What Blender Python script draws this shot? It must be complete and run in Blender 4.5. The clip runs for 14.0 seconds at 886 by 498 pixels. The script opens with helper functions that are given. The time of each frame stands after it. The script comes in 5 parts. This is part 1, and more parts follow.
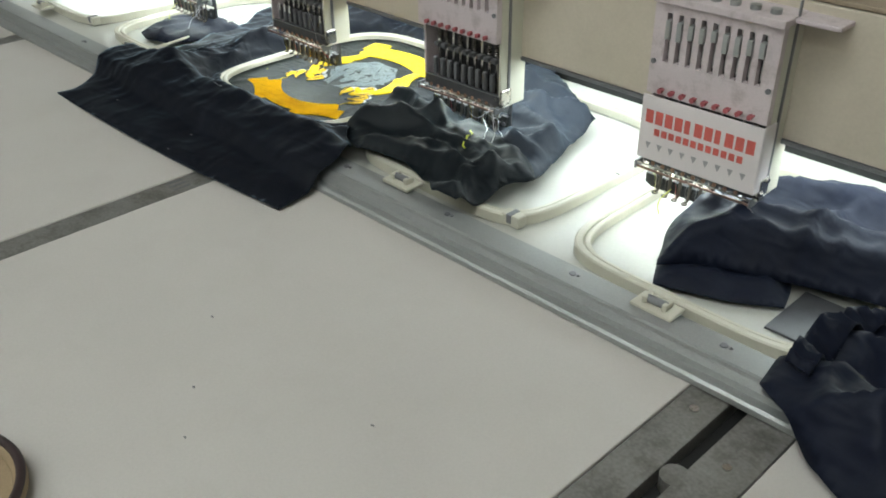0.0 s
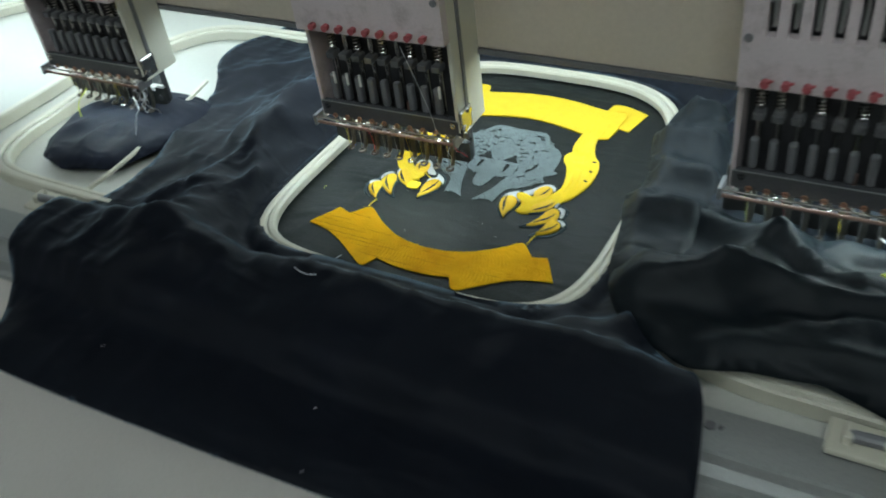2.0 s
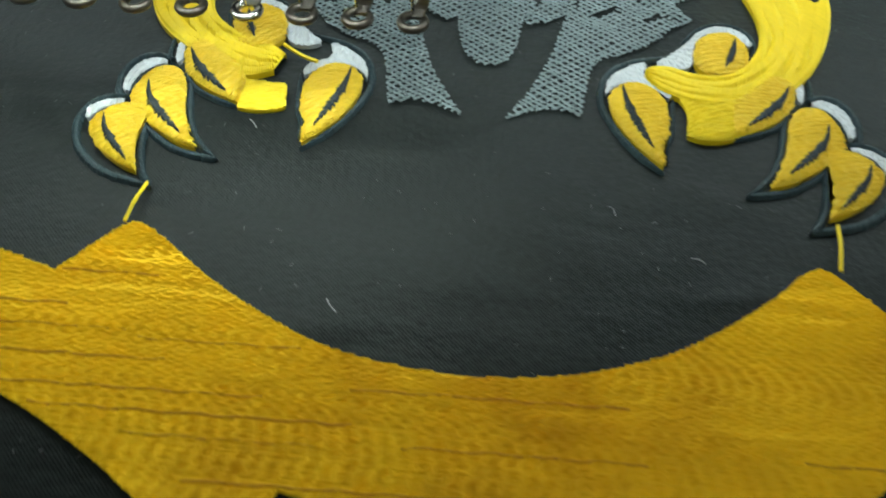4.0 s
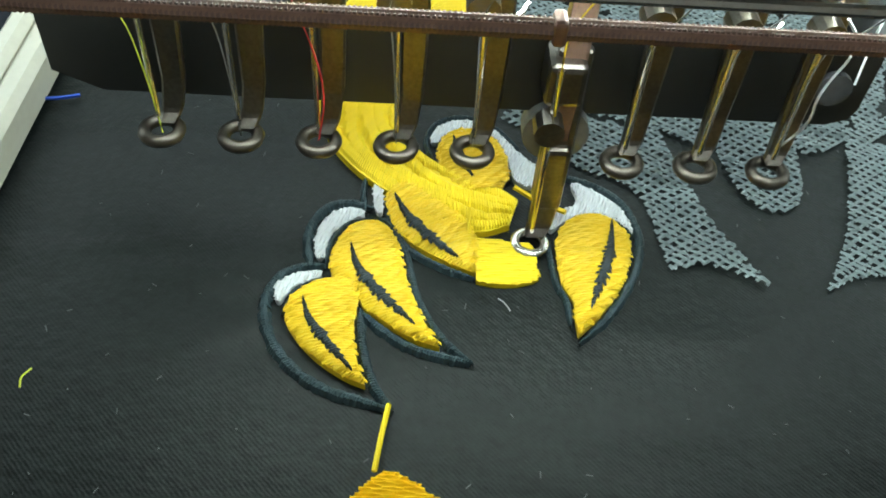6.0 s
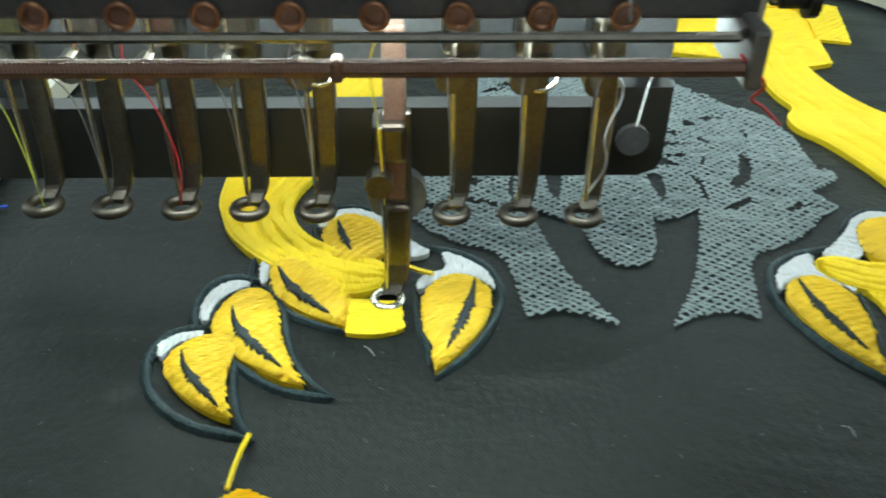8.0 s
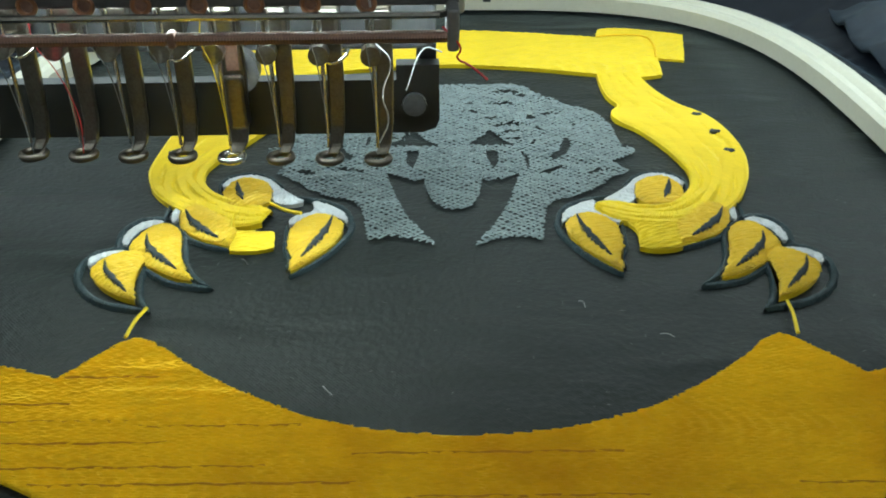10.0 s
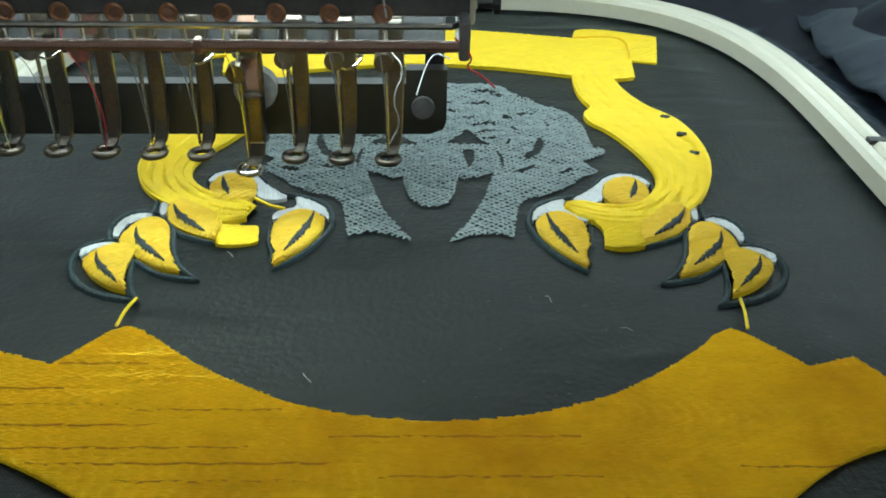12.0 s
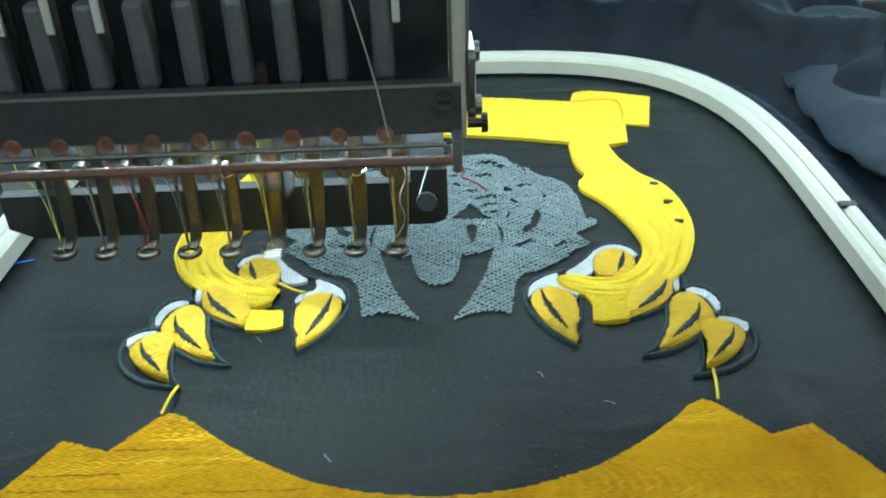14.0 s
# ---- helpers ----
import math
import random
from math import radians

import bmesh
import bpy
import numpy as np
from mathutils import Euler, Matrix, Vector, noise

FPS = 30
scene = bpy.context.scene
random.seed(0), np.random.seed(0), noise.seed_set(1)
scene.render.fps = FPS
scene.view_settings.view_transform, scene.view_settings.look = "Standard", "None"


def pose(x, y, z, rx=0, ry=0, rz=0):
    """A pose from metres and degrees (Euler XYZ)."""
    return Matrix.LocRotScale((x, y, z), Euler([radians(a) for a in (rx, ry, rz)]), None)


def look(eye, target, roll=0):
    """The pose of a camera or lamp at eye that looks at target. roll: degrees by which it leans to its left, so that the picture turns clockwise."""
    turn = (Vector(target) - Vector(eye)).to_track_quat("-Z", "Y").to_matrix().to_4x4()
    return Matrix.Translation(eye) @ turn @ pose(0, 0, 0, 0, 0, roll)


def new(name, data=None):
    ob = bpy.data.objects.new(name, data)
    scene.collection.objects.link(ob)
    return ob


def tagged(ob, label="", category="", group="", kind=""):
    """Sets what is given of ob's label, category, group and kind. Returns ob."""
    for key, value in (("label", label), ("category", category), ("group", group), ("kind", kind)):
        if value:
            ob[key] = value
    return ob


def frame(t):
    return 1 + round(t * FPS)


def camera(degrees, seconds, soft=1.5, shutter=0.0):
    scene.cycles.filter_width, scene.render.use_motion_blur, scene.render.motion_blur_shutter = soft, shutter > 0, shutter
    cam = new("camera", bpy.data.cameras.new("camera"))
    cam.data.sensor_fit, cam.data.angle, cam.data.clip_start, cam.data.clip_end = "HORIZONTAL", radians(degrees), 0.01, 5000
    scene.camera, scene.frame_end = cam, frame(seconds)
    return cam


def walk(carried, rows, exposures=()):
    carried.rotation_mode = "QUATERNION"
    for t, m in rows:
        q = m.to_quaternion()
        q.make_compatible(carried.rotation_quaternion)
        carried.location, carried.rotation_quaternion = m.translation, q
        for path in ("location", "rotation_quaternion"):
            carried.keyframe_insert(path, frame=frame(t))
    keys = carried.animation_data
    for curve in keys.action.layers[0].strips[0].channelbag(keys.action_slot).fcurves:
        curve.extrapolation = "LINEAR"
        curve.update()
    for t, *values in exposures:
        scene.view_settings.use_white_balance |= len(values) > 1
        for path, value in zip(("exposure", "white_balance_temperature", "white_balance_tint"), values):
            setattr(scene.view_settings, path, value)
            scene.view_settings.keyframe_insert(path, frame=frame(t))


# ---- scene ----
LENS = 53.5
STITCH = [(0, 0, 0), (2.2, 0, 0), (4.3, -0.0003, 0.0009), (4.5, 0.0007, 0.0009), (5, 0.0031, 0.0009), (5.5, -0.0016, 0.0006), (6, -0.0051, 0.0005),
          (6.5, -0.0022, 0.0002), (7, 0.003, 0.0006), (7.5, 0.0001, 0.0002), (8, -0.0034, 0.0002), (8.5, -0.0053, -0), (8.7, -0, -0.0001), (9.2, 0.004, 0),
          (9.7, -0.003, -0.001), (10.2, 0.004, -0.001), (10.8, 0.0007, -0.0009), (11, 0.0016, -0.0007), (11.5, 0.0018, -0.0007), (12, -0.0046, -0.0007), (12.5, 0.0049, -0.0015),
          (13, -0.0054, -0.0006), (13.5, 0.0038, -0.0013), (14, -0.0049, -0.0005)]
SHIFT = {t: (dx, dy) for t, dx, dy in STITCH}
PATH = [
    (0, (0.7964, -0.544, 0.3748), (-0.442, 0.623, -0.677), -0.9),
    (0.5, (0.7778, -0.5327, 0.3726), (-0.493, 0.61, -0.667), -0.6),
    (1, (0.6517, -0.5298, 0.3641), (-0.516, 0.673, -0.726), -0.3),
    (1.5, (0.4291, -0.4908, 0.3668), (-0.554, 0.829, -0.77), -2.8),
    (2, (0.2452, -0.3684, 0.333), (-0.631, 0.928, -0.912), -8.5),
    (2.2, (0.2041, -0.3292, 0.2875), (-0.638, 1.015, -0.931), -9.2),
    (4.3, (-0.0131, -0.074, 0.1063), (-0.034, 1.157, -1.47), 3.3),
    (4.5, (-0.0201, -0.0687, 0.1041), (-0.046, 1.158, -1.475), 3.7),
    (5, (-0.0426, -0.0632, 0.0923), (0.019, 1.245, -1.419), 7.9),
    (5.5, (-0.0543, -0.0522, 0.0931), (0.019, 1.251, -1.423), 7.6),
    (6, (-0.0532, -0.0477, 0.0911), (0.011, 1.285, -1.399), 5.4),
    (6.5, (-0.0451, -0.0459, 0.1004), (-0.01, 1.288, -1.389), 4.0),
    (7, (-0.0524, -0.0538, 0.0956), (0.021, 1.32, -1.356), 5.5),
    (7.5, (-0.0489, -0.0604, 0.0861), (0.035, 1.441, -1.232), 3.8),
    (8, (-0.0317, -0.0695, 0.086), (-0.013, 1.553, -1.083), 0.7),
    (8.5, (-0.0062, -0.0942, 0.0868), (0.001, 1.571, -1.021), -0.8),
    (8.7, (-0.0042, -0.1053, 0.0916), (0.023, 1.575, -0.993), -0.6),
    (10.8, (-0.0025, -0.1222, 0.0897), (0.0, 1.591, -0.943), 0.1),
    (11, (-0.004, -0.123, 0.0882), (-0.0, 1.592, -0.942), 0.1),
    (11.5, (-0.0085, -0.1252, 0.0927), (0.048, 1.583, -0.945), 1.6),
    (12, (-0.0019, -0.1275, 0.0977), (0.046, 1.564, -0.968), 1.3),
    (12.5, (-0.0126, -0.1297, 0.1049), (0.019, 1.496, -1.06), 0.3),
    (13, (0.0007, -0.1329, 0.113), (0.015, 1.427, -1.139), -0.6),
    (13.5, (-0.0049, -0.1373, 0.1238), (-0.005, 1.496, -1.031), -1.5),
    (14, (0.004, -0.1372, 0.1228), (-0.016, 1.566, -0.925), -1.9),
]


def moved(p, t):
    dx, dy = SHIFT.get(t, (0, 0))
    return (p[0] + dx, p[1] + dy, p[2])


cam = camera(LENS, 14.0, soft=1.8, shutter=0.3)
walk(cam, [(t, look(moved(e, t), moved(g, t), r)) for t, e, g, r in PATH],
     exposures=[(0, 1.22, 6450, 10), (0.5, 0.92, 6420, 10), (1, 0.8, 6350, 8), (1.5, 0.4, 6270, 7), (2.2, 0.4, 5930, 4), (4.3, 0.18, 6300, 3), (7, 0.27, 6250, 3), (8.5, 0.22, 6200, 2), (11, 0.12, 6100, 2), (13, 0.32, 5900, 0), (14, 0.48, 5450, -1)])

# ---- light ----
world = bpy.data.worlds.new("room_air")
scene.world = world
world.use_nodes = True
world.node_tree.nodes["Background"].inputs[0].default_value = (0.8, 0.85, 0.9, 1)
world.node_tree.nodes["Background"].inputs[1].default_value = 0.15
CEILING_LIGHT, LED_LIGHT, HEAD_LIGHT = 8.6, 3.8, 34.0


# ---- materials ----
def mat(name, color, rough=0.5, metal=0.0, var=0.12, scale=60.0, fine=900.0, bump=0.1, depth=0.0004, island=0.0, rnd=0.0, sheen=0.0, stain=None, stain_amount=0.0, stain_scale=8.0, spec=0.5, tint=(0.8, 1.0, 1.0)):
    m = bpy.data.materials.new(name)
    m.use_nodes = True
    nt = m.node_tree
    n, l = nt.nodes, nt.links
    b = n["Principled BSDF"]
    b.inputs["Roughness"].default_value = rough
    b.inputs["Metallic"].default_value = metal
    b.inputs["Specular IOR Level"].default_value = spec
    if sheen:
        b.inputs["Sheen Weight"].default_value = sheen
        b.inputs["Sheen Roughness"].default_value = 0.28
        b.inputs["Sheen Tint"].default_value = (*tint, 1)
    tc = n.new("ShaderNodeTexCoord")
    big = n.new("ShaderNodeTexNoise")
    big.inputs["Scale"].default_value = scale
    big.inputs["Detail"].default_value = 4
    small = n.new("ShaderNodeTexNoise")
    small.inputs["Scale"].default_value = fine
    small.inputs["Detail"].default_value = 3
    l.new(tc.outputs["Object"], big.inputs["Vector"])
    l.new(tc.outputs["Object"], small.inputs["Vector"])
    add = n.new("ShaderNodeMath")
    add.operation = "ADD"
    l.new(big.outputs["Fac"], add.inputs[0])
    l.new(small.outputs["Fac"], add.inputs[1])
    last = add.outputs[0]
    if island or rnd:
        src = n.new("ShaderNodeNewGeometry").outputs["Random Per Island"] if island else n.new("ShaderNodeObjectInfo").outputs["Random"]
        k = n.new("ShaderNodeMath")
        k.operation = "MULTIPLY_ADD"
        k.inputs[1].default_value = island or rnd
        l.new(src, k.inputs[0])
        l.new(last, k.inputs[2])
        last = k.outputs[0]
    ramp = n.new("ShaderNodeMapRange")
    ramp.inputs["From Min"].default_value = 0.6
    ramp.inputs["From Max"].default_value = 1.4 + (island or rnd)
    ramp.inputs["To Min"].default_value = 1 - var
    ramp.inputs["To Max"].default_value = 1 + var
    l.new(last, ramp.inputs["Value"])
    mul = n.new("ShaderNodeVectorMath")
    mul.operation = "SCALE"
    mul.inputs[0].default_value = color
    l.new(ramp.outputs["Result"], mul.inputs["Scale"])
    col = mul.outputs[0]
    if stain is not None:
        sn = n.new("ShaderNodeTexNoise")
        sn.inputs["Scale"].default_value = stain_scale
        sn.inputs["Detail"].default_value = 6
        sn.inputs["Roughness"].default_value = 0.7
        l.new(tc.outputs["Object"], sn.inputs["Vector"])
        sr = n.new("ShaderNodeMapRange")
        sr.inputs["From Min"].default_value = 0.5
        sr.inputs["From Max"].default_value = 0.72
        sr.inputs["To Max"].default_value = stain_amount
        l.new(sn.outputs["Fac"], sr.inputs["Value"])
        mx = n.new("ShaderNodeMix")
        mx.data_type = "RGBA"
        l.new(sr.outputs["Result"], mx.inputs[0])
        l.new(col, mx.inputs[6])
        mx.inputs[7].default_value = (*stain, 1)
        col = mx.outputs[2]
    l.new(col, b.inputs["Base Color"])
    bp = n.new("ShaderNodeBump")
    bp.inputs["Strength"].default_value = bump
    bp.inputs["Distance"].default_value = depth
    l.new(small.outputs["Fac"], bp.inputs["Height"])
    l.new(bp.outputs["Normal"], b.inputs["Normal"])
    return m


def twill(name, color, rough=0.75, sheen=0.3, bump=0.35, spec=0.3, wrinkle=0.0, var=0.3, tint=(0.8, 1.0, 1.0), mottle=25, grain=0.0):
    """Woven cotton with diagonal ribs and a little lint."""
    m = mat(name, color, rough, 0, var=var, scale=mottle, fine=900, sheen=sheen, spec=spec, tint=tint)
    n, l = m.node_tree.nodes, m.node_tree.links
    tc = n.new("ShaderNodeTexCoord")
    wv = n.new("ShaderNodeTexWave")
    wv.bands_direction = "DIAGONAL"
    wv.inputs["Scale"].default_value = 950
    wv.inputs["Distortion"].default_value = 1.2
    wv.inputs["Detail"].default_value = 1
    l.new(tc.outputs["Object"], wv.inputs["Vector"])
    bp = n.new("ShaderNodeBump")
    bp.inputs["Strength"].default_value = bump
    bp.inputs["Distance"].default_value = 0.0003
    l.new(wv.outputs["Fac"], bp.inputs["Height"])
    if grain:
        gn = n.new("ShaderNodeTexNoise")
        gn.inputs["Scale"].default_value = 700
        gn.inputs["Detail"].default_value = 3
        l.new(tc.outputs["Object"], gn.inputs["Vector"])
        gb = n.new("ShaderNodeBump")
        gb.inputs["Strength"].default_value = grain
        gb.inputs["Distance"].default_value = 0.0012
        l.new(gn.outputs["Fac"], gb.inputs["Height"])
        l.new(bp.outputs["Normal"], gb.inputs["Normal"])
        bp = gb
    if wrinkle:
        # fine creases in crossing directions
        for scale, stretch, amount in ((38, (1.0, 0.35, 1.0), 1.0), (85, (0.4, 1.0, 1.0), 0.5)):
            mp = n.new("ShaderNodeMapping")
            mp.inputs["Scale"].default_value = stretch
            mp.inputs["Rotation"].default_value = (0, 0, 0.6 * amount)
            wn = n.new("ShaderNodeTexNoise")
            wn.noise_type = "RIDGED_MULTIFRACTAL"
            wn.inputs["Scale"].default_value = scale
            wn.inputs["Detail"].default_value = 2.5
            wn.inputs["Distortion"].default_value = 0.4
            l.new(tc.outputs["Object"], mp.inputs["Vector"])
            l.new(mp.outputs["Vector"], wn.inputs["Vector"])
            wb = n.new("ShaderNodeBump")
            wb.inputs["Strength"].default_value = wrinkle * amount
            wb.inputs["Distance"].default_value = 0.007
            l.new(wn.outputs["Fac"], wb.inputs["Height"])
            l.new(bp.outputs["Normal"], wb.inputs["Normal"])
            bp = wb
    b = n["Principled BSDF"]
    l.new(bp.outputs["Normal"], b.inputs["Normal"])
    tone = n.new("ShaderNodeMapRange")
    tone.inputs["To Min"].default_value, tone.inputs["To Max"].default_value = 0.92, 1.08
    l.new(wv.outputs["Fac"], tone.inputs["Value"])
    old = b.inputs["Base Color"].links[0].from_socket
    sc = n.new("ShaderNodeVectorMath")
    sc.operation = "SCALE"
    l.new(old, sc.inputs[0])
    l.new(tone.outputs["Result"], sc.inputs["Scale"])
    l.new(sc.outputs[0], b.inputs["Base Color"])
    return m


def glow(name, color, strength):
    m = bpy.data.materials.new(name)
    m.use_nodes = True
    b = m.node_tree.nodes["Principled BSDF"]
    b.inputs["Base Color"].default_value = (*color, 1)
    b.inputs["Emission Color"].default_value = (*color, 1)
    b.inputs["Emission Strength"].default_value = strength
    return m


M_TABLE = mat("laminate_beige", (0.55, 0.515, 0.48), 0.42, var=0.05, scale=9, fine=500, bump=0.03, stain=(0.4, 0.35, 0.3), stain_amount=0.12, stain_scale=14)
M_BED = mat("bed_white", (0.5, 0.495, 0.45), 0.35, var=0.05, scale=12, fine=300, bump=0.03)
M_STRIP = mat("worn_steel", (0.26, 0.25, 0.235), 0.5, 0.55, var=0.3, scale=30, fine=400, bump=0.1, stain=(0.1, 0.085, 0.07), stain_amount=0.8, stain_scale=35)
M_ALU = mat("aluminium", (0.37, 0.38, 0.37), 0.5, 0.6, var=0.1, scale=20, fine=600, bump=0.06, stain=(0.3, 0.3, 0.3), stain_amount=0.3, stain_scale=20)
M_BLACKGAP = mat("black_rubber", (0.012, 0.012, 0.012), 0.7)
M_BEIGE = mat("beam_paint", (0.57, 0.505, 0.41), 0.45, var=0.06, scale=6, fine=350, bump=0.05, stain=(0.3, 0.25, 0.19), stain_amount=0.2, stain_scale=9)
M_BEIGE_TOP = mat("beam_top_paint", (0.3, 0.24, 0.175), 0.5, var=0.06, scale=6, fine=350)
M_CREAM = mat("cream_plastic", (0.62, 0.6, 0.5), 0.42, var=0.06, scale=30, bump=0.04, stain=(0.4, 0.37, 0.28), stain_amount=0.25, stain_scale=30)
M_HOOP = mat("hoop_plastic", (0.57, 0.545, 0.45), 0.4, var=0.06, scale=40, bump=0.04, stain=(0.5, 0.46, 0.36), stain_amount=0.35, stain_scale=45)
M_HEAD = mat("head_pink_white", (0.6, 0.52, 0.53), 0.4, var=0.07, scale=40, fine=600, bump=0.05, stain=(0.25, 0.2, 0.19), stain_amount=0.55, stain_scale=55)
M_PLATE = mat("printed_plate", (0.74, 0.68, 0.68), 0.35, var=0.04, scale=40)
M_RED = mat("red_print", (0.62, 0.12, 0.1), 0.5, var=0.15, scale=90)
M_REDPINK = mat("red_clip", (0.38, 0.09, 0.1), 0.45, var=0.2, scale=90)
M_GREYPRINT = mat("grey_print", (0.35, 0.33, 0.34), 0.5)
M_DARK = mat("black_case", (0.065, 0.066, 0.072), 0.36, var=0.3, scale=50, bump=0.05, stain=(0.06, 0.06, 0.06), stain_amount=0.4, stain_scale=60)
M_POST = mat("grey_post", (0.19, 0.19, 0.2), 0.4, 0.3, var=0.2, scale=80)
M_STEEL = mat("polished_steel", (0.62, 0.6, 0.57), 0.22, 1.0, var=0.12, scale=200, fine=2000, bump=0.05, stain=(0.25, 0.2, 0.15), stain_amount=0.5, stain_scale=300)
M_FOOT = mat("foot_steel", (0.19, 0.172, 0.15), 0.3, 1.0, var=0.25, scale=200, fine=2000, bump=0.08, stain=(0.1, 0.08, 0.06), stain_amount=0.6, stain_scale=260)
M_RING = mat("ring_steel", (0.1, 0.085, 0.072), 0.38, 0.85, var=0.25, scale=200, fine=2000, bump=0.08)
M_COPPER = mat("copper_eyelet", (0.33, 0.17, 0.1), 0.35, 0.7, var=0.2, scale=300)
M_SPRING = mat("brown_spring", (0.28, 0.17, 0.135), 0.38, 0.6, var=0.25, scale=120, fine=1500, bump=0.1)
M_COIL = mat("brown_wire", (0.17, 0.1, 0.08), 0.6, 0.15, var=0.2, scale=120, fine=1500, bump=0.1)
M_KNOB = mat("black_knob", (0.015, 0.015, 0.015), 0.35)
M_CLOTH = twill("black_twill", (0.0044, 0.0064, 0.0058), 0.5, 0.26, bump=0.11, spec=0.2, wrinkle=0.34, var=0.75, mottle=420, grain=0.2)
M_NAVY = twill("navy_twill", (0.005, 0.0066, 0.0115), 0.58, 0.32, bump=0.05, spec=0.13, tint=(0.55, 0.78, 1.0), wrinkle=0.4)
M_NAVY2 = twill("navy_twill_blue", (0.0048, 0.0074, 0.018), 0.62, 0.03, bump=0.05, spec=0.2, wrinkle=0.5)
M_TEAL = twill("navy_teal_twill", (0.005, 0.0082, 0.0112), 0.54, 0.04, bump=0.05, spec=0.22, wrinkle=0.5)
# Lighter copy of the draped navy cloth; its colour holds the work light's glow.
M_NAVY_LIT = twill("lit_navy_twill", (0.016, 0.0225, 0.034), 0.58, 0.1, bump=0.05, spec=0.25, wrinkle=0.4)
M_CLAW = mat("claw_thread", (0.76, 0.5, 0.01), 0.5, var=0.14, scale=150, island=0.5, sheen=0.1, bump=0.2, fine=3000, depth=0.0001)
M_YELLOW = mat("yellow_thread", (0.76, 0.55, 0.01), 0.5, var=0.12, scale=150, island=0.5, sheen=0.02, spec=0.3, bump=0.2, fine=3000, depth=0.0001)
M_GOLD = mat("gold_thread", (0.88, 0.55, 0.014), 0.64, var=0.12, scale=60, island=0.4, sheen=0.0, bump=0.2, fine=3000, depth=0.0001, stain=(0.55, 0.24, 0.005), stain_amount=0.85, stain_scale=10, spec=0.14)
M_SEAM = mat("orange_thread", (0.5, 0.23, 0.008), 0.55, var=0.2, scale=90, spec=0.25)
M_LINT = mat("grey_lint", (0.075, 0.08, 0.08), 0.8)
M_WHITE = mat("white_thread", (0.5, 0.51, 0.53), 0.5, var=0.1, scale=150, island=0.5, fine=3000)
M_GREY = mat("grey_thread", (0.23, 0.275, 0.285), 0.38, var=0.22, scale=120, island=0.8, fine=3000)
M_INK = mat("dark_thread", (0.016, 0.026, 0.032), 0.55, var=0.25, scale=150, island=0.8, fine=3000)
M_ROPE = mat("border_thread", (0.034, 0.054, 0.062), 0.4, var=0.3, scale=200, island=0.9, fine=3000, spec=0.35)
M_WALL = mat("wall_paint", (0.6, 0.58, 0.54), 0.8, var=0.05, scale=2, fine=60)
M_CEIL = mat("ceiling_paint", (0.7, 0.7, 0.68), 0.8, var=0.05, scale=2, fine=60)
M_FLOOR = mat("floor_cement", (0.3, 0.29, 0.27), 0.7, var=0.15, scale=3, fine=60)
M_TAN = mat("tan_card", (0.3, 0.22, 0.13), 0.7, var=0.15, scale=20)
M_RIM = mat("dark_rim", (0.03, 0.015, 0.015), 0.6)
M_REDTHREAD = mat("red_thread", (0.6, 0.03, 0.04), 0.5)
M_BLUEINK = mat("blue_ink", (0.02, 0.08, 0.5), 0.6)
M_PAPER = mat("white_paper", (0.75, 0.74, 0.7), 0.7)
M_GREENTHREAD = mat("lime_thread", (0.55, 0.6, 0.05), 0.5)
M_CEILGLOW = glow("tube_glow", (0.93, 1.0, 0.97), CEILING_LIGHT)
M_HEADLED = glow("needle_lamp_glow", (0.87, 1.0, 0.94), HEAD_LIGHT)
M_LED = glow("led_glow", (0.87, 0.99, 1.0), LED_LIGHT)


# ---- building helpers ----
def thing(name, at, label, category, group="", kind=""):
    ob = new(name)
    ob.empty_display_size = 0.02
    ob.location = at
    return tagged(ob, label, category, group, kind)


def part(name, bm, material, parent, label="", smooth=False, kind=""):
    me = bpy.data.meshes.new(name)
    bm.to_mesh(me)
    bm.free()
    return part_mesh(name, me, material, parent, label, smooth, kind)


def part_mesh(name, me, material, parent, label="", smooth=False, kind=""):
    if not me.materials:
        me.materials.append(material)
    if smooth:
        me.shade_smooth()
    ob = new(name, me)
    if parent is not None:
        ob.parent = parent
    if label:
        ob["label"] = label
    if kind:
        ob["kind"] = kind
    return ob


def box(bm, x0, x1, y0, y1, z0, z1, bevel=0.0):
    r = bmesh.ops.create_cube(bm, size=1, matrix=Matrix.Translation(((x0 + x1) / 2, (y0 + y1) / 2, (z0 + z1) / 2)) @ Matrix.Diagonal((x1 - x0, y1 - y0, z1 - z0, 1)))
    if bevel:
        es = list({e for v in r["verts"] for e in v.link_edges})
        bmesh.ops.bevel(bm, geom=es, offset=bevel, segments=2, affect="EDGES", profile=0.5)
    return bm


def bx(*a, bevel=0.0):
    return box(bmesh.new(), *a, bevel=bevel)


def cyl(bm, p, q, r, seg=12, r2=None):
    p, q = Vector(p), Vector(q)
    d = q - p
    m = Matrix.Translation((p + q) / 2) @ d.to_track_quat("Z", "Y").to_matrix().to_4x4()
    bmesh.ops.create_cone(bm, cap_ends=True, segments=seg, radius1=r, radius2=r if r2 is None else r2, depth=d.length, matrix=m)
    return bm


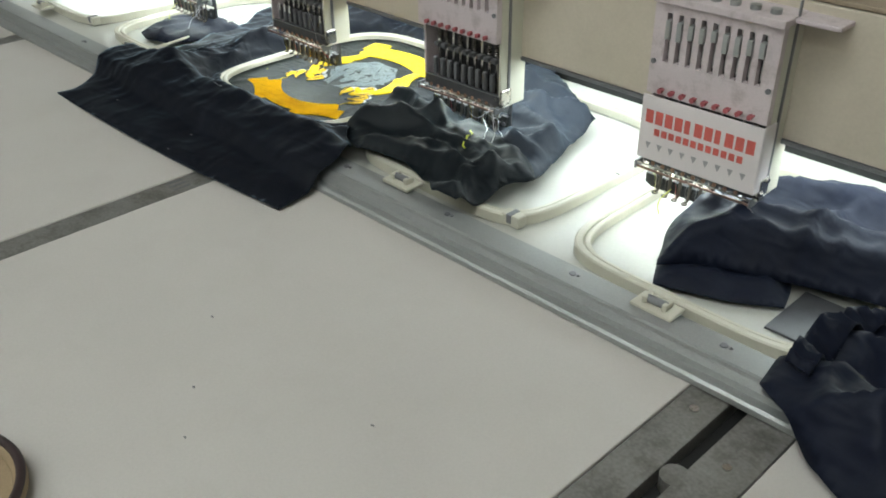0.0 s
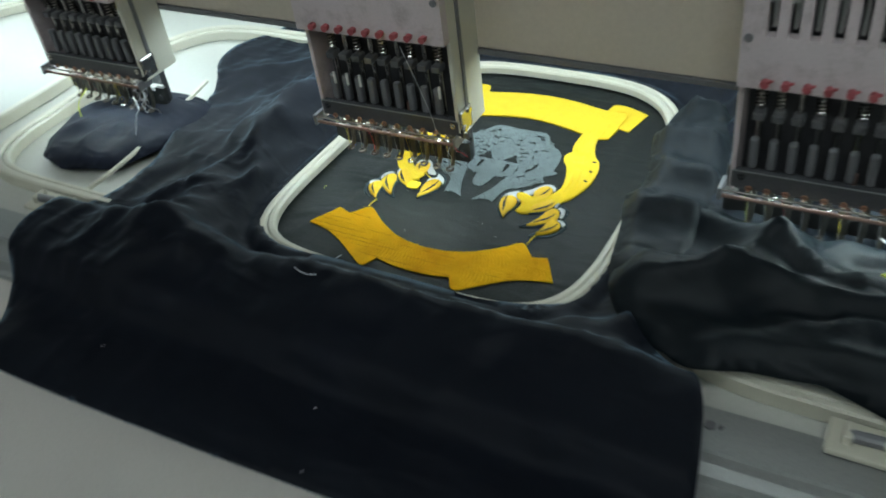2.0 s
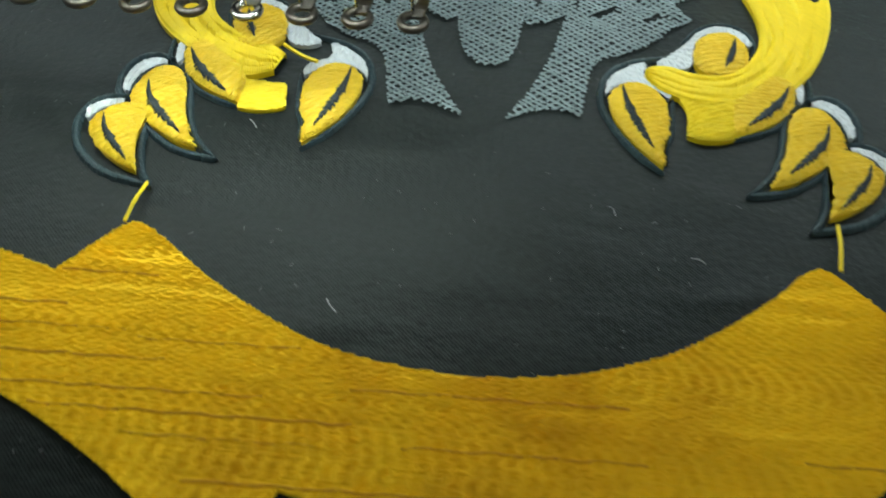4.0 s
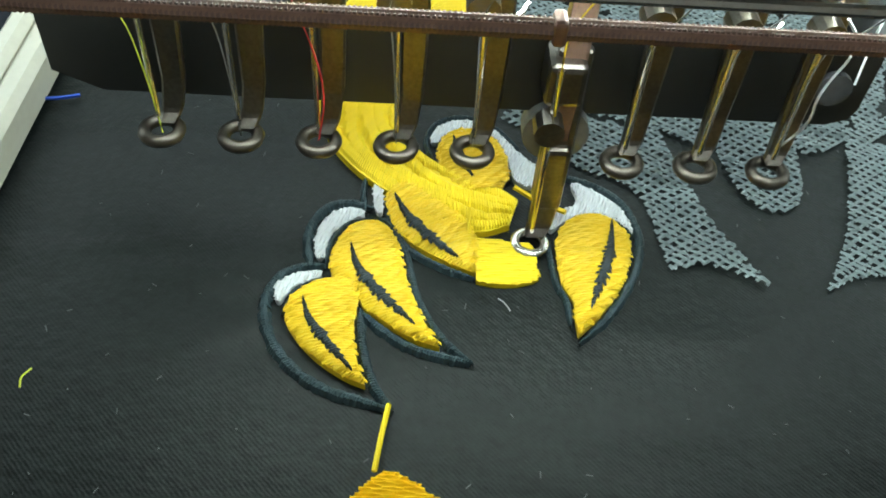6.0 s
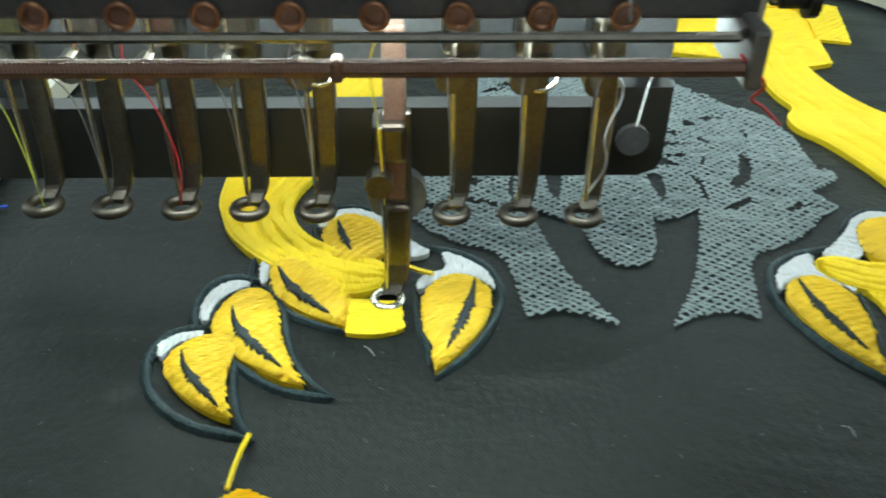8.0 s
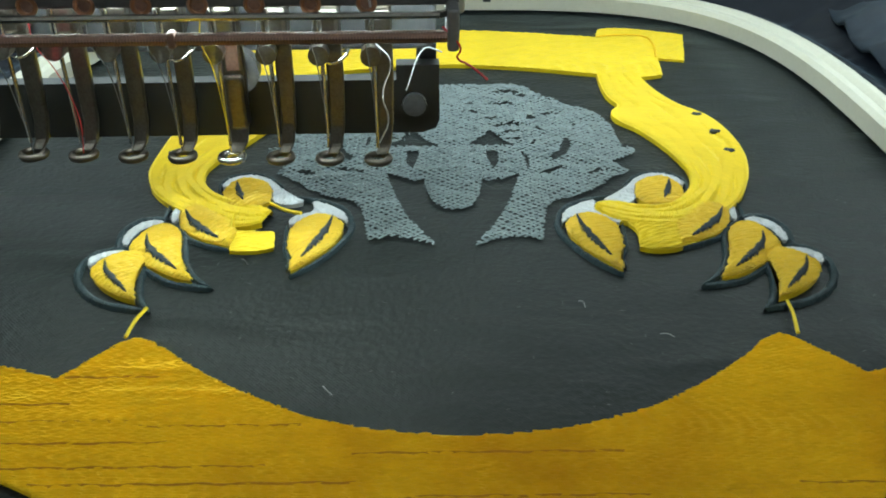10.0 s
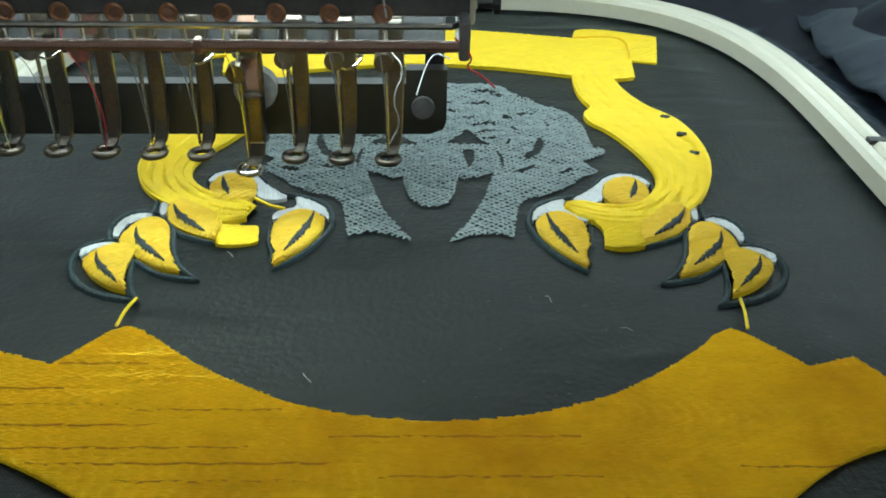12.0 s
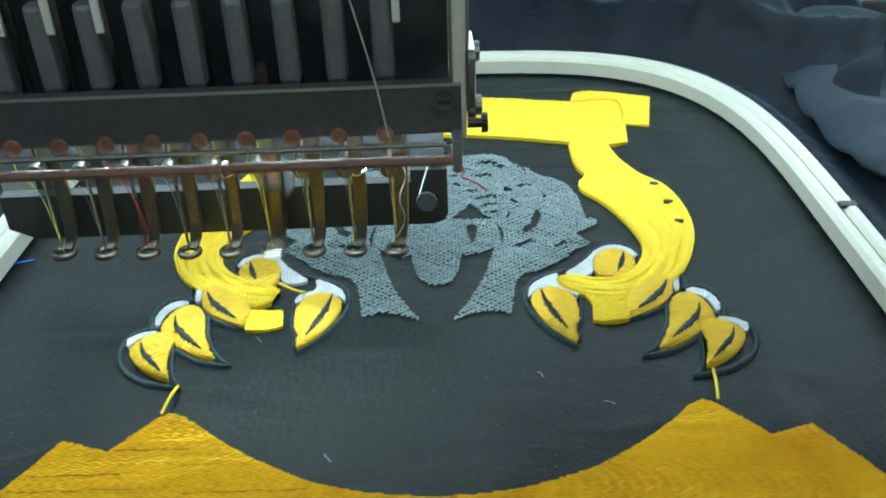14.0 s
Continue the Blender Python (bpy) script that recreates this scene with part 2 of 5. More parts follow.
def tube(pts, r, seg=6, closed=False):
    """A round rod along a line of points."""
    pts = [Vector(p) for p in pts]
    n = len(pts)
    verts, faces = [], []
    for i, p in enumerate(pts):
        a = pts[(i - 1) % n] if closed or i else p
        b = pts[(i + 1) % n] if closed or i < n - 1 else p
        q = (b - a).to_track_quat("Z", "Y")
        for k in range(seg):
            w = 2 * math.pi * k / seg
            verts.append(p + q @ Vector((r * math.cos(w), r * math.sin(w), 0)))
    for i in range(n if closed else n - 1):
        j = (i + 1) % n
        for k in range(seg):
            faces.append((i * seg + k, i * seg + (k + 1) % seg, j * seg + (k + 1) % seg, j * seg + k))
    if not closed:
        faces.append(tuple(range(seg))[::-1])
        faces.append(tuple((n - 1) * seg + k for k in range(seg)))
    return raw(verts, faces)


def raw(verts, faces):
    bm = bmesh.new()
    vs = [bm.verts.new(v) for v in verts]
    for f in faces:
        bm.faces.new([vs[i] for i in f])
    return bm


def chaikin(pts, times=3):
    """Rounds a closed outline; a point given twice stays sharp."""
    for _ in range(times):
        out = []
        for i, p in enumerate(pts):
            q = pts[(i + 1) % len(pts)]
            out.append((p[0] * .75 + q[0] * .25, p[1] * .75 + q[1] * .25))
            out.append((p[0] * .25 + q[0] * .75, p[1] * .25 + q[1] * .75))
        pts = out
    clean = []
    for p in pts:
        if not clean or math.dist(p, clean[-1]) > 1e-5:
            clean.append(p)
    return clean


def shape(pts, sx=1, corners=(), times=3):
    """An outline in millimetres, mirrored by sx; corners: numbers of the points that stay sharp."""
    out = []
    for i, p in enumerate(pts):
        out += [(sx * p[0] / 1000, p[1] / 1000)] * (3 if i in corners else 1)
    return chaikin(out, times)


def grow(poly, d):
    """The outline moved outwards by d."""
    area = sum(a[0] * b[1] - b[0] * a[1] for a, b in zip(poly, poly[1:] + poly[:1]))
    s = 1 if area > 0 else -1
    out = []
    n = len(poly)
    for i, p in enumerate(poly):
        a, b = poly[(i - 2) % n], poly[(i + 2) % n]
        t = Vector((b[0] - a[0], b[1] - a[1]))
        t = t.normalized() if t.length > 1e-9 else Vector((1, 0))
        out.append((p[0] + s * t.y * d, p[1] - s * t.x * d))
    return out


def slab(poly, z0, z1):
    bm = bmesh.new()
    top = [bm.verts.new((x, y, z1)) for x, y in poly]
    low = [bm.verts.new((x, y, z0)) for x, y in poly]
    n = len(poly)
    f = bm.faces.new(top)
    for i in range(n):
        bm.faces.new((top[i], low[i], low[(i + 1) % n], top[(i + 1) % n]))
    bmesh.ops.triangulate(bm, faces=[f])
    bmesh.ops.recalc_face_normals(bm, faces=bm.faces)
    return bm


def stitches(loops, angle, pitch, length, z, width=None, high=0.00022, puff=0.0, base=True, rng=None, ragged=0.0003, loose=0.5, relief=0.0, ripple=(150, 320)):
    """Rows of single stitches that fill the outlines (even-odd), each a small arched thread, over a padded base."""
    rng = rng or random.Random(5)
    width = width or pitch * 1.15
    ca, sa = math.cos(radians(angle)), math.sin(radians(angle))
    rot = [[(x * ca + y * sa, -x * sa + y * ca) for x, y in lp] for lp in loops]
    lo, hi = min(v for lp in rot for _, v in lp), max(v for lp in rot for _, v in lp)
    verts, faces = [], []
    row, v = 0, lo + pitch * 0.5
    while v < hi:
        cuts = []
        for lp in rot:
            for (ax, ay), (bx_, by) in zip(lp, lp[1:] + lp[:1]):
                if (ay <= v) != (by <= v):
                    cuts.append(ax + (v - ay) / (by - ay) * (bx_ - ax))
        cuts.sort()
        for a, b in zip(cuts[::2], cuts[1::2]):
            a -= rng.random() * ragged
            b += rng.random() * ragged
            span = b - a
            if span < 0.0004:
                continue
            u = a - length * ((row * 0.618 + .3 * rng.random()) % 1)
            while u < b:
                s, e = max(a, u), min(b, u + length)
                u += length
                if e - s < length * 0.12:
                    continue
                k = len(verts)
                dv = (rng.random() - .5) * pitch * loose
                h = high * (0.75 + 0.5 * rng.random())
                for f, lift in ((0.02, .2), (.5, 1), (.98, .2)):
                    uu = s + (e - s) * f
                    w = (uu - a) / span
                    zz = z + puff * (max(0, 4 * w * (1 - w)) ** .5)
                    for side, hh in ((-.5, -.25), (0, lift), (.5, -.25)):
                        vv = v + dv + side * width
                        px, py = uu * ca - vv * sa, uu * sa + vv * ca
                        if relief:
                            zz = z + relief * (.6 + noise.noise(Vector((px * ripple[0], py * ripple[1], 2.5))) + .6 * noise.noise(Vector((px * 2.8 * ripple[0], py * 2.2 * ripple[1], 7.5))))
                        verts.append((px, py, zz + h * hh))
                faces += [(k, k + 3, k + 4, k + 1), (k + 1, k + 4, k + 5, k + 2), (k + 3, k + 6, k + 7, k + 4), (k + 4, k + 7, k + 8, k + 5)]
        v += pitch * rng.uniform(.82, 1.18)
        row += 1
    if base:
        k = len(verts)
        lp = loops[0]
        n = len(lp)
        bm = slab(lp, 0.0, z)
        bm.verts.index_update()
        for vtx in bm.verts:
            verts.append(tuple(vtx.co))
        for fc in bm.faces:
            faces.append(tuple(k + vtx.index for vtx in fc.verts))
        bm.free()
    me = bpy.data.meshes.new("stitching")
    me.from_pydata([tuple(p) for p in verts], [], faces)
    return me


def along(pts, sx, count):
    """An open line in millimetres, rounded and cut into equal steps."""
    p = [(sx * x / 1000, y / 1000) for x, y in pts]
    for _ in range(3):
        out = [p[0]]
        for q, r in zip(p, p[1:]):
            out += [(q[0] * .75 + r[0] * .25, q[1] * .75 + r[1] * .25), (q[0] * .25 + r[0] * .75, q[1] * .25 + r[1] * .75)]
        p = out + [p[-1]]
    p = np.array(p)
    d = np.concatenate([[0], np.cumsum(np.hypot(*np.diff(p, axis=0).T))])
    s = np.linspace(0, d[-1], count)
    return np.stack([np.interp(s, d, p[:, 0]), np.interp(s, d, p[:, 1])], 1)


def satin_lanes(inner, outer, sx, lanes, z, puff, count, seed=2):
    """A limb of several satin columns side by side, each with stitches laid across it."""
    rng = random.Random(seed)
    a_, b_ = along(inner, sx, count), along(outer, sx, count)
    verts, faces = [], []
    for j in range(lanes):
        for i in range(count - 3):
            sway = .05 * math.sin(i * .11 + j * 2.1) + .03 * math.sin(i * .031 + j)
            w0, w1 = max(0, j / lanes + sway * (j > 0) - .03 * rng.random()), min(1, (j + 1) / lanes + sway * (j < lanes - 1) + .05 * rng.random())
            p = a_[i] * (1 - w0) + b_[i] * w0
            k2 = min(count - 1, i + 2)
            q = a_[k2] * (1 - w1) + b_[k2] * w1
            t = (a_[i + 1] - a_[i] + b_[i + 1] - b_[i]) * .5
            n = np.linalg.norm(t)
            t = t / max(n, 1e-9) * max(n, .0003) * .75
            k = len(verts)
            h = .8 + .35 * rng.random()
            for f in (0, .25, .5, .75, 1):
                c = p * (1 - f) + q * f
                dome = max(0, 4 * f * (1 - f)) ** .5
                side = 1 - abs(2 * ((j + f) / lanes) - 1) ** 3
                zz = z + puff * (.45 * side + .55 * dome * h) - (.0002 if f in (0, 1) else 0)
                verts += [(c[0] - t[0], c[1] - t[1], zz - .0001), (c[0], c[1], zz + .0001), (c[0] + t[0], c[1] + t[1], zz - .0001)]
            for r in range(4):
                m = k + 3 * r
                faces += [(m, m + 3, m + 4, m + 1), (m + 1, m + 4, m + 5, m + 2)]
    k = len(verts)
    for p, q in zip(a_, b_):
        verts += [(p[0], p[1], 0), (p[0], p[1], z), (q[0], q[1], z), (q[0], q[1], 0)]
    for i in range(count - 1):
        m = k + 4 * i
        faces += [(m, m + 4, m + 5, m + 1), (m + 1, m + 5, m + 6, m + 2), (m + 2, m + 6, m + 7, m + 3)]
    me = bpy.data.meshes.new("satin")
    me.from_pydata([tuple(map(float, v)) for v in verts], [], faces)
    return me


def strand(pts, r, seg=5):
    """A loose thread through a few points, rounded."""
    pts = [Vector(p) for p in pts]
    for _ in range(2):
        out = [pts[0]]
        for p, q in zip(pts, pts[1:]):
            out += [p.lerp(q, .25), p.lerp(q, .75)]
        pts = out + [pts[-1]]
    return tube(pts, r, seg)


PITCH_HEAD = 0.264
HEAD_X = -0.051
NEEDLE = 0.00955
HEAD_TURN = radians(1.35)
HOOP_C, HOOP_A, HOOP_B, HOOP_N, HOOP_UP = (-0.004, 0.0625), 0.1135, 0.1275, 3.5, 0.006
MOVERS = []


# ---- room ----
def room():
    tagged(part("floor", bx(-3.2, 3.2, -3.2, 3.2, -0.9, -0.85), M_FLOOR, None), "grey cement workshop floor", "floor", kind="structure")
    for name, b in (("wall_north", (-3.2, 3.2, 3.0, 3.1, -0.85, 2.0)), ("wall_south", (-3.2, 3.2, -3.1, -3.0, -0.85, 2.0)),
                    ("wall_west", (-3.1, -3.0, -3.0, 3.0, -0.85, 2.0)), ("wall_east", (3.0, 3.1, -3.0, 3.0, -0.85, 2.0))):
        tagged(part(name, bx(*b), M_WALL, None), "plain off-white painted workshop wall", "wall", kind="structure")
    tagged(part("ceiling", bx(-3.2, 3.2, -3.2, 3.2, 2.0, 2.1), M_CEIL, None), "plain white workshop ceiling", "ceiling", kind="structure")
    for x, y in ((-1.0, -1.9), (1.0, -1.9), (0.4, -0.85)):
        lamp = thing("ceiling_light", (x, y, 2.0), "long white fluorescent ceiling light, switched on", "ceiling light", "ceiling lights")
        part("housing", bx(-.65, .65, -.12, .12, -.05, 0, bevel=.01), M_PLATE, lamp)
        part("diffuser", bx(-.62, .62, -.1, .1, -.058, -.0505), M_CEILGLOW, lamp, "glowing white diffuser")


# ---- the table with its inlaid steel strips ----
def table():
    t = thing("machine_table", (0, 0, -0.003), "beige laminate embroidery machine table with inlaid steel strips", "table")
    for a, b in ((-1.3, -0.474), (-0.443, 0.079), (0.1095, 0.586), (0.659, 1.6)):
        part("panel", bx(a, b, -0.95, -0.1, -0.025, 0, bevel=0.0012), M_TABLE, t)
    part("bed_panel", bx(-1.3, 1.6, -0.0995, 0.5, -0.025, -0.0004, bevel=0.0008), M_BED, t, "glossy white sewing bed under the heads")
    for a, b in ((-0.473, -0.444), (0.080, 0.1085)):
        st = part("steel_strip", bx(a, b, -0.95, -0.1005, -0.02, -0.0006, bevel=0.0005), M_STRIP, t, "worn grey steel strip")
    part("steel_strip", bx(0.587, 0.6145, -0.95, -0.1005, -0.02, -0.0006, bevel=0.0005), M_STRIP, t, "worn grey steel strip")
    part("steel_strip", bx(0.6265, 0.658, -0.95, -0.1005, -0.02, -0.0006, bevel=0.0005), M_STRIP, t, "worn grey steel strip")
    part("slot", bx(0.6147, 0.6263, -0.95, -0.1005, -0.02, -0.012), M_BLACKGAP, t, "black guide slot")
    for i in range(7):
        part("screw", cyl(bmesh.new(), (0.601, -0.145 - .12 * i, -.001), (0.601, -0.145 - .12 * i, .0006), .0032, 14), M_STEEL, t)
        part("screw", cyl(bmesh.new(), (0.642, -0.175 - .12 * i, -.001), (0.642, -0.175 - .12 * i, .0006), .0028, 14), M_STEEL, t)
    for i in range(3):
        part("mark", bx(.0835 + .0075 * i, .086 + .0075 * i, -.229, -.212, -.0007, -.0003), M_POST, t, "dark stamped mark")
    b = bmesh.new()
    cyl(b, (.6235, -.2, -.012), (.6235, -.2, -.0015), .009, 20)
    part("guide_tab", b, M_STRIP, t, "rounded steel guide tab in the slot")
    for x in (-1.2, 1.5):
        for y in (-.9, .45):
            part("leg", bx(x - .03, x + .03, y - .03, y + .03, -0.847, -0.0252), M_ALU, t)


# ---- moving frame rail with brackets ----
def rail():
    r = thing("frame_rail", (.25, -.11, 0), "long brushed aluminium frame rail across the machine table", "rail")
    r.rotation_euler = (0, 0, radians(1.4))
    prof = [(-0.1335, -0.0022), (-0.1335, 0.002), (-0.1314, 0.0035), (-0.1242, 0.0035), (-0.1228, 0.0075), (-0.1173, 0.0095), (-0.1166, 0.0082), (-0.1111, 0.0082), (-0.1102, 0.0098), (-0.1004, 0.0098), (-0.0995, 0.0078), (-0.0949, 0.0078), (-0.094, 0.0065), (-0.0834, 0.0065), (-0.083, -0.0022)]
    verts, faces = [], []
    n = len(prof)
    for x in (-1.2, 1.5):
        verts += [(x, y + .108, z) for y, z in prof]
    for i in range(n):
        j = (i + 1) % n
        faces.append((i, j, n + j, n + i))
    faces += [tuple(range(n))[::-1], tuple(range(n, 2 * n))]
    bm = raw(verts, faces)
    bmesh.ops.recalc_face_normals(bm, faces=bm.faces)
    part("extrusion", bm, M_ALU, r)
    for x in (-.86, -.59, -.32, -.056, .077, .21, .337, .47, .62):
        b = bmesh.new()
        cyl(b, (x, .0125, .006), (x, .0125, .0088), .0028, 6)
        cyl(b, (x + .004, .012, .0065), (x + .0055, .0135, .0086), .0012, 8)
        part("bolt", b, M_POST, r, "dark hexagon bolt")
    MOVERS.append(r)
    for x in (-.535, -.265, .2577, .5302, .795):
        c = thing("hoop_bracket", (x, -.086, .0078), "small white hoop bracket with a steel screw on the rail", "bracket", "hoop brackets")
        b = bx(-.017, .017, -.009, .011, 0, .0035, bevel=.0012)
        part("base", b, M_HOOP, c)
        b = bmesh.new()
        cyl(b, (-.008, 0, .0062), (.009, .001, .0062), .003, 12)
        part("clamp_screw", b, M_POST, c, "dark steel clamp screw")
        b = bx(-.0105, -.0065, -.004, .006, .0033, .009, bevel=.0008)
        part("lug", b, M_HOOP, c)
        b = bx(.0062, .0098, -.004, .006, .0033, .009, bevel=.0008)
        part("lug", b, M_HOOP, c)
        MOVERS.append(c)


# ---- hoops ----
def ring_points(a, b, count=96):
    out = []
    for i in range(count):
        w = 2 * math.pi * i / count
        c, s = math.cos(w), math.sin(w)
        e = 2 / (HOOP_N if s >= 0 else 5.5)
        out.append((math.copysign(abs(c) ** e, c) * a, math.copysign(abs(s) ** e, s) * (b + HOOP_UP if s > 0 else b)))
    return out


def ring_band(a, b, wide, z0, z1):
    """A rounded rectangular band along the hoop line; a, b are its outer half sizes."""
    prof = [(0, z0), (0, z1 - .0012), (.0012, z1), (wide - .0012, z1), (wide, z1 - .0012), (wide, z0)]
    verts, faces = [], []
    n = 128
    rings = [ring_points(a - d, b - d, n) for d, _ in prof]
    for k, (d, z) in enumerate(prof):
        verts += [(x, y, z) for x, y in rings[k]]
    m = len(prof)
    for k in range(m):
        q = (k + 1) % m
        for i in range(n):
            j = (i + 1) % n
            faces.append((k * n + i, k * n + j, q * n + j, q * n + i))
    bm = raw(verts, faces)
    bmesh.ops.recalc_face_normals(bm, faces=bm.faces)
    return bm


def hoops():
    for k in (-2, -1, 0, 1, 2, 3):
        main = k == 0
        h = thing("embroidery_hoop", (HOOP_C[0] + k * .264 + (.008 if k > 0 else 0), HOOP_C[1], 0),
                  "cream plastic embroidery hoop stretching a black garment" if main else "empty cream plastic embroidery hoop lying on the bed", "hoop", "embroidery hoops")
        part("outer_ring", ring_band(HOOP_A + .003, HOOP_B + .003, .0042 if main else .0058, -.0026, .0075), M_HOOP, h, smooth=False)
        part("inner_ring", ring_band(HOOP_A - (.0014 if main else .0033), HOOP_B - (.0014 if main else .0033), .0045, -.0026 if not main else .0012, .0072 if main else .0062), M_HOOP, h)
        if not main:
            c = part("clasp", bx(.088, .108, -HOOP_B + .004, -HOOP_B + .015, -.002, .0088, bevel=.0015), M_HOOP, h, "cream clasp with a dark spring")
            part("clasp_spring", bx(.095, .1, -HOOP_B + .003, -HOOP_B + .0155, .001, .0095, bevel=.0006), M_POST, c, "dark steel spring")
        part("tick_mark", bx(HOOP_A - .002, HOOP_A + .0025, .004, .0065, .0066, .0077), M_KNOB, h, "small dark tick mark")
        MOVERS.append(h)


# ---- cloth sheets ----
def inside(p, poly):
    c = False
    for (ax, ay), (bx_, by) in zip(poly, poly[1:] + poly[:1]):
        if (ay > p[1]) != (by > p[1]) and p[0] < (bx_ - ax) * (p[1] - ay) / (by - ay) + ax:
            c = not c
    return c


def edge_distance(poly):
    a = np.array(poly)
    b = np.roll(a, -1, 0)
    d = b - a
    q = (d * d).sum(1)

    def f(x, y):
        p = np.array((x, y))
        t = np.clip(((p - a) * d).sum(1) / np.maximum(q, 1e-12), 0, 1)
        return float(np.sqrt((((a + t[:, None] * d) - p) ** 2).sum(1).min()))
    return f


def resample(poly, step):
    out = []
    for (ax, ay), (bx_, by) in zip(poly, poly[1:] + poly[:1]):
        n = max(1, int(math.dist((ax, ay), (bx_, by)) / step))
        out += [(ax + (bx_ - ax) * i / n, ay + (by - ay) * i / n) for i in range(n)]
    return out


def sheet(poly, height, step=.004, hole=None):
    """A cloth sheet inside an outline, lifted by height(x, y, distance to the edge)."""
    from mathutils.geometry import delaunay_2d_cdt
    rng = random.Random(3)
    rim = resample(poly, step)
    far = edge_distance(poly)
    pts = [Vector(p) for p in rim]
    edges = [(i, (i + 1) % len(rim)) for i in range(len(rim))]
    if hole:
        k = len(pts)
        hr = resample(hole, step)
        pts += [Vector(p) for p in hr]
        edges += [(k + i, k + (i + 1) % len(hr)) for i in range(len(hr))]
    xs, ys = [p[0] for p in poly], [p[1] for p in poly]
    fh = edge_distance(hole) if hole else None
    y = min(ys)
    row = 0
    while y < max(ys):
        x = min(xs) + (step / 2 if row % 2 else 0)
        while x < max(xs):
            if inside((x, y), poly) and far(x, y) > step * .6 and not (hole and (inside((x, y), hole) or fh(x, y) < step * .6)):
                pts.append(Vector((x + (rng.random() - .5) * step * .2, y + (rng.random() - .5) * step * .2)))
            x += step
        y += step * .87
        row += 1
    vs, _, fs, *_ = delaunay_2d_cdt(pts, edges, [], 0, 1e-7)
    keep = []
    for f in fs:
        c = (sum(vs[i].x for i in f) / 3, sum(vs[i].y for i in f) / 3)
        if inside(c, poly) and not (hole and inside(c, hole)):
            keep.append(f)
    bm = raw([(v.x, v.y, height(v.x, v.y, far(v.x, v.y))) for v in vs], keep)
    bmesh.ops.recalc_face_normals(bm, faces=bm.faces)
    loose = [v for v in bm.verts if not v.link_faces]
    bmesh.ops.delete(bm, geom=loose, context="VERTS")
    return bm


def thicken(ob, t):
    m = ob.modifiers.new("thickness", "SOLIDIFY")
    m.thickness, m.offset = t, 1
    return ob


def ridge(x, y, f, seed=0.0):
    return (1 - abs(noise.noise(Vector((x * f, y * f, seed))))) ** 3


def soft(x, y, f, seed=0.0):
    return noise.noise(Vector((x * f, y * f, seed)))


def step_up(v, a, b):
    t = min(1, max(0, (v - a) / (b - a)))
    return t * t * (3 - 2 * t)


def rail_height(y):
    """Top of the table or the rail below the cloth."""
    return -.002 + .0135 * step_up(y, -.15, -.132) * (1 - step_up(y, -.088, -.07))


hoop_far = edge_distance([(HOOP_C[0] + x, HOOP_C[1] + y) for x, y in ring_points(HOOP_A + .003, HOOP_B + .003, 96)])


def front_flap_height(x, y, d):
    near = hoop_far(x, y)
    lean = step_up(near, .002, .022) * (1 - step_up(near, .045, .11))
    calm = step_up(y - .3 * min(0, x + .05), -.15, -.04)
    u, v = .8 * x + .6 * y, -.6 * x + .8 * y
    big = .012 * lean * (.2 + ridge(u, v * .55, 13, 1.3)) * calm * (.25 + .75 * step_up(abs(x), .09, .14))
    folds = (.013 * ridge(u * .4, v, 15, 4.1) + .006 * ridge(x, y * .6, 30, 2.2)) * step_up(near, .006, .05) * (.06 + .94 * calm)
    edge = (.0065 + .003 * step_up(-y, .04, .058)) * (1 - step_up(near, 0, .012))
    folds += .0035 * ridge(x, y * .5, 58, 9.1) * step_up(near, .004, .02) * calm
    wave = .003 * (1 + soft(x, y, 22, 5)) * (1 - calm) * step_up(d, 0, .02)
    # the cloth bulges up in front of the hoop
    lip = .009 * step_up(-y, .046, .066) * step_up(x, -.09, -.03) * step_up(near, 0, .006) * (1 - step_up(near, .014, .05))
    calm_side = 1 - .6 * step_up(-x, .16, .225)
    return rail_height(y) + .0014 + (big + folds) * calm_side + edge + wave + lip


def fold(x, y, line, wide):
    """1 on a fold's crest, falling to 0 at its width; the line is in millimetres."""
    best = 9.0
    for (ax, ay), (bx_, by) in zip(line, line[1:]):
        ax, ay, bx_, by = ax / 1000, ay / 1000, bx_ / 1000, by / 1000
        dx, dy = bx_ - ax, by - ay
        t = min(1, max(0, ((x - ax) * dx + (y - ay) * dy) / (dx * dx + dy * dy)))
        best = min(best, math.hypot(x - ax - t * dx, y - ay - t * dy))
    return 1.25 * max(0, 1 - best / wide) ** 2


FRONT_FOLDS = [([(191, -66), (239, -48), (297, -50), (326, -24)], .012, .032), ([(134, -20), (220, -8), (287, -20), (330, -38)], .010, .022), ([(230, 36), (288, 26), (316, 13), (343, -8)], .013, .024),
               ([(144, 34), (230, 8), (279, -2)], .009, .02), ([(215, -36), (251, -28), (318, -62)], .006, .014), ([(124, -34), (172, -22), (196, 22)], .011, .028), ([(325, -84), (312, -58), (323, -36)], .007, .014)]
BACK_FOLDS = [([(172, 60), (249, 84), (311, 62)], .016, .034), ([(182, 108), (251, 112), (302, 132)], .017, .03), ([(172, 160), (235, 150), (279, 150)], .016, .034), ([(287, 26), (312, 50), (318, 90), (299, 130)], .01, .02),
              ([(266, 22), (329, 36)], .007, .012), ([(251, 48), (322, 60)], .006, .01), ([(220, 130), (287, 96)], .006, .012)]


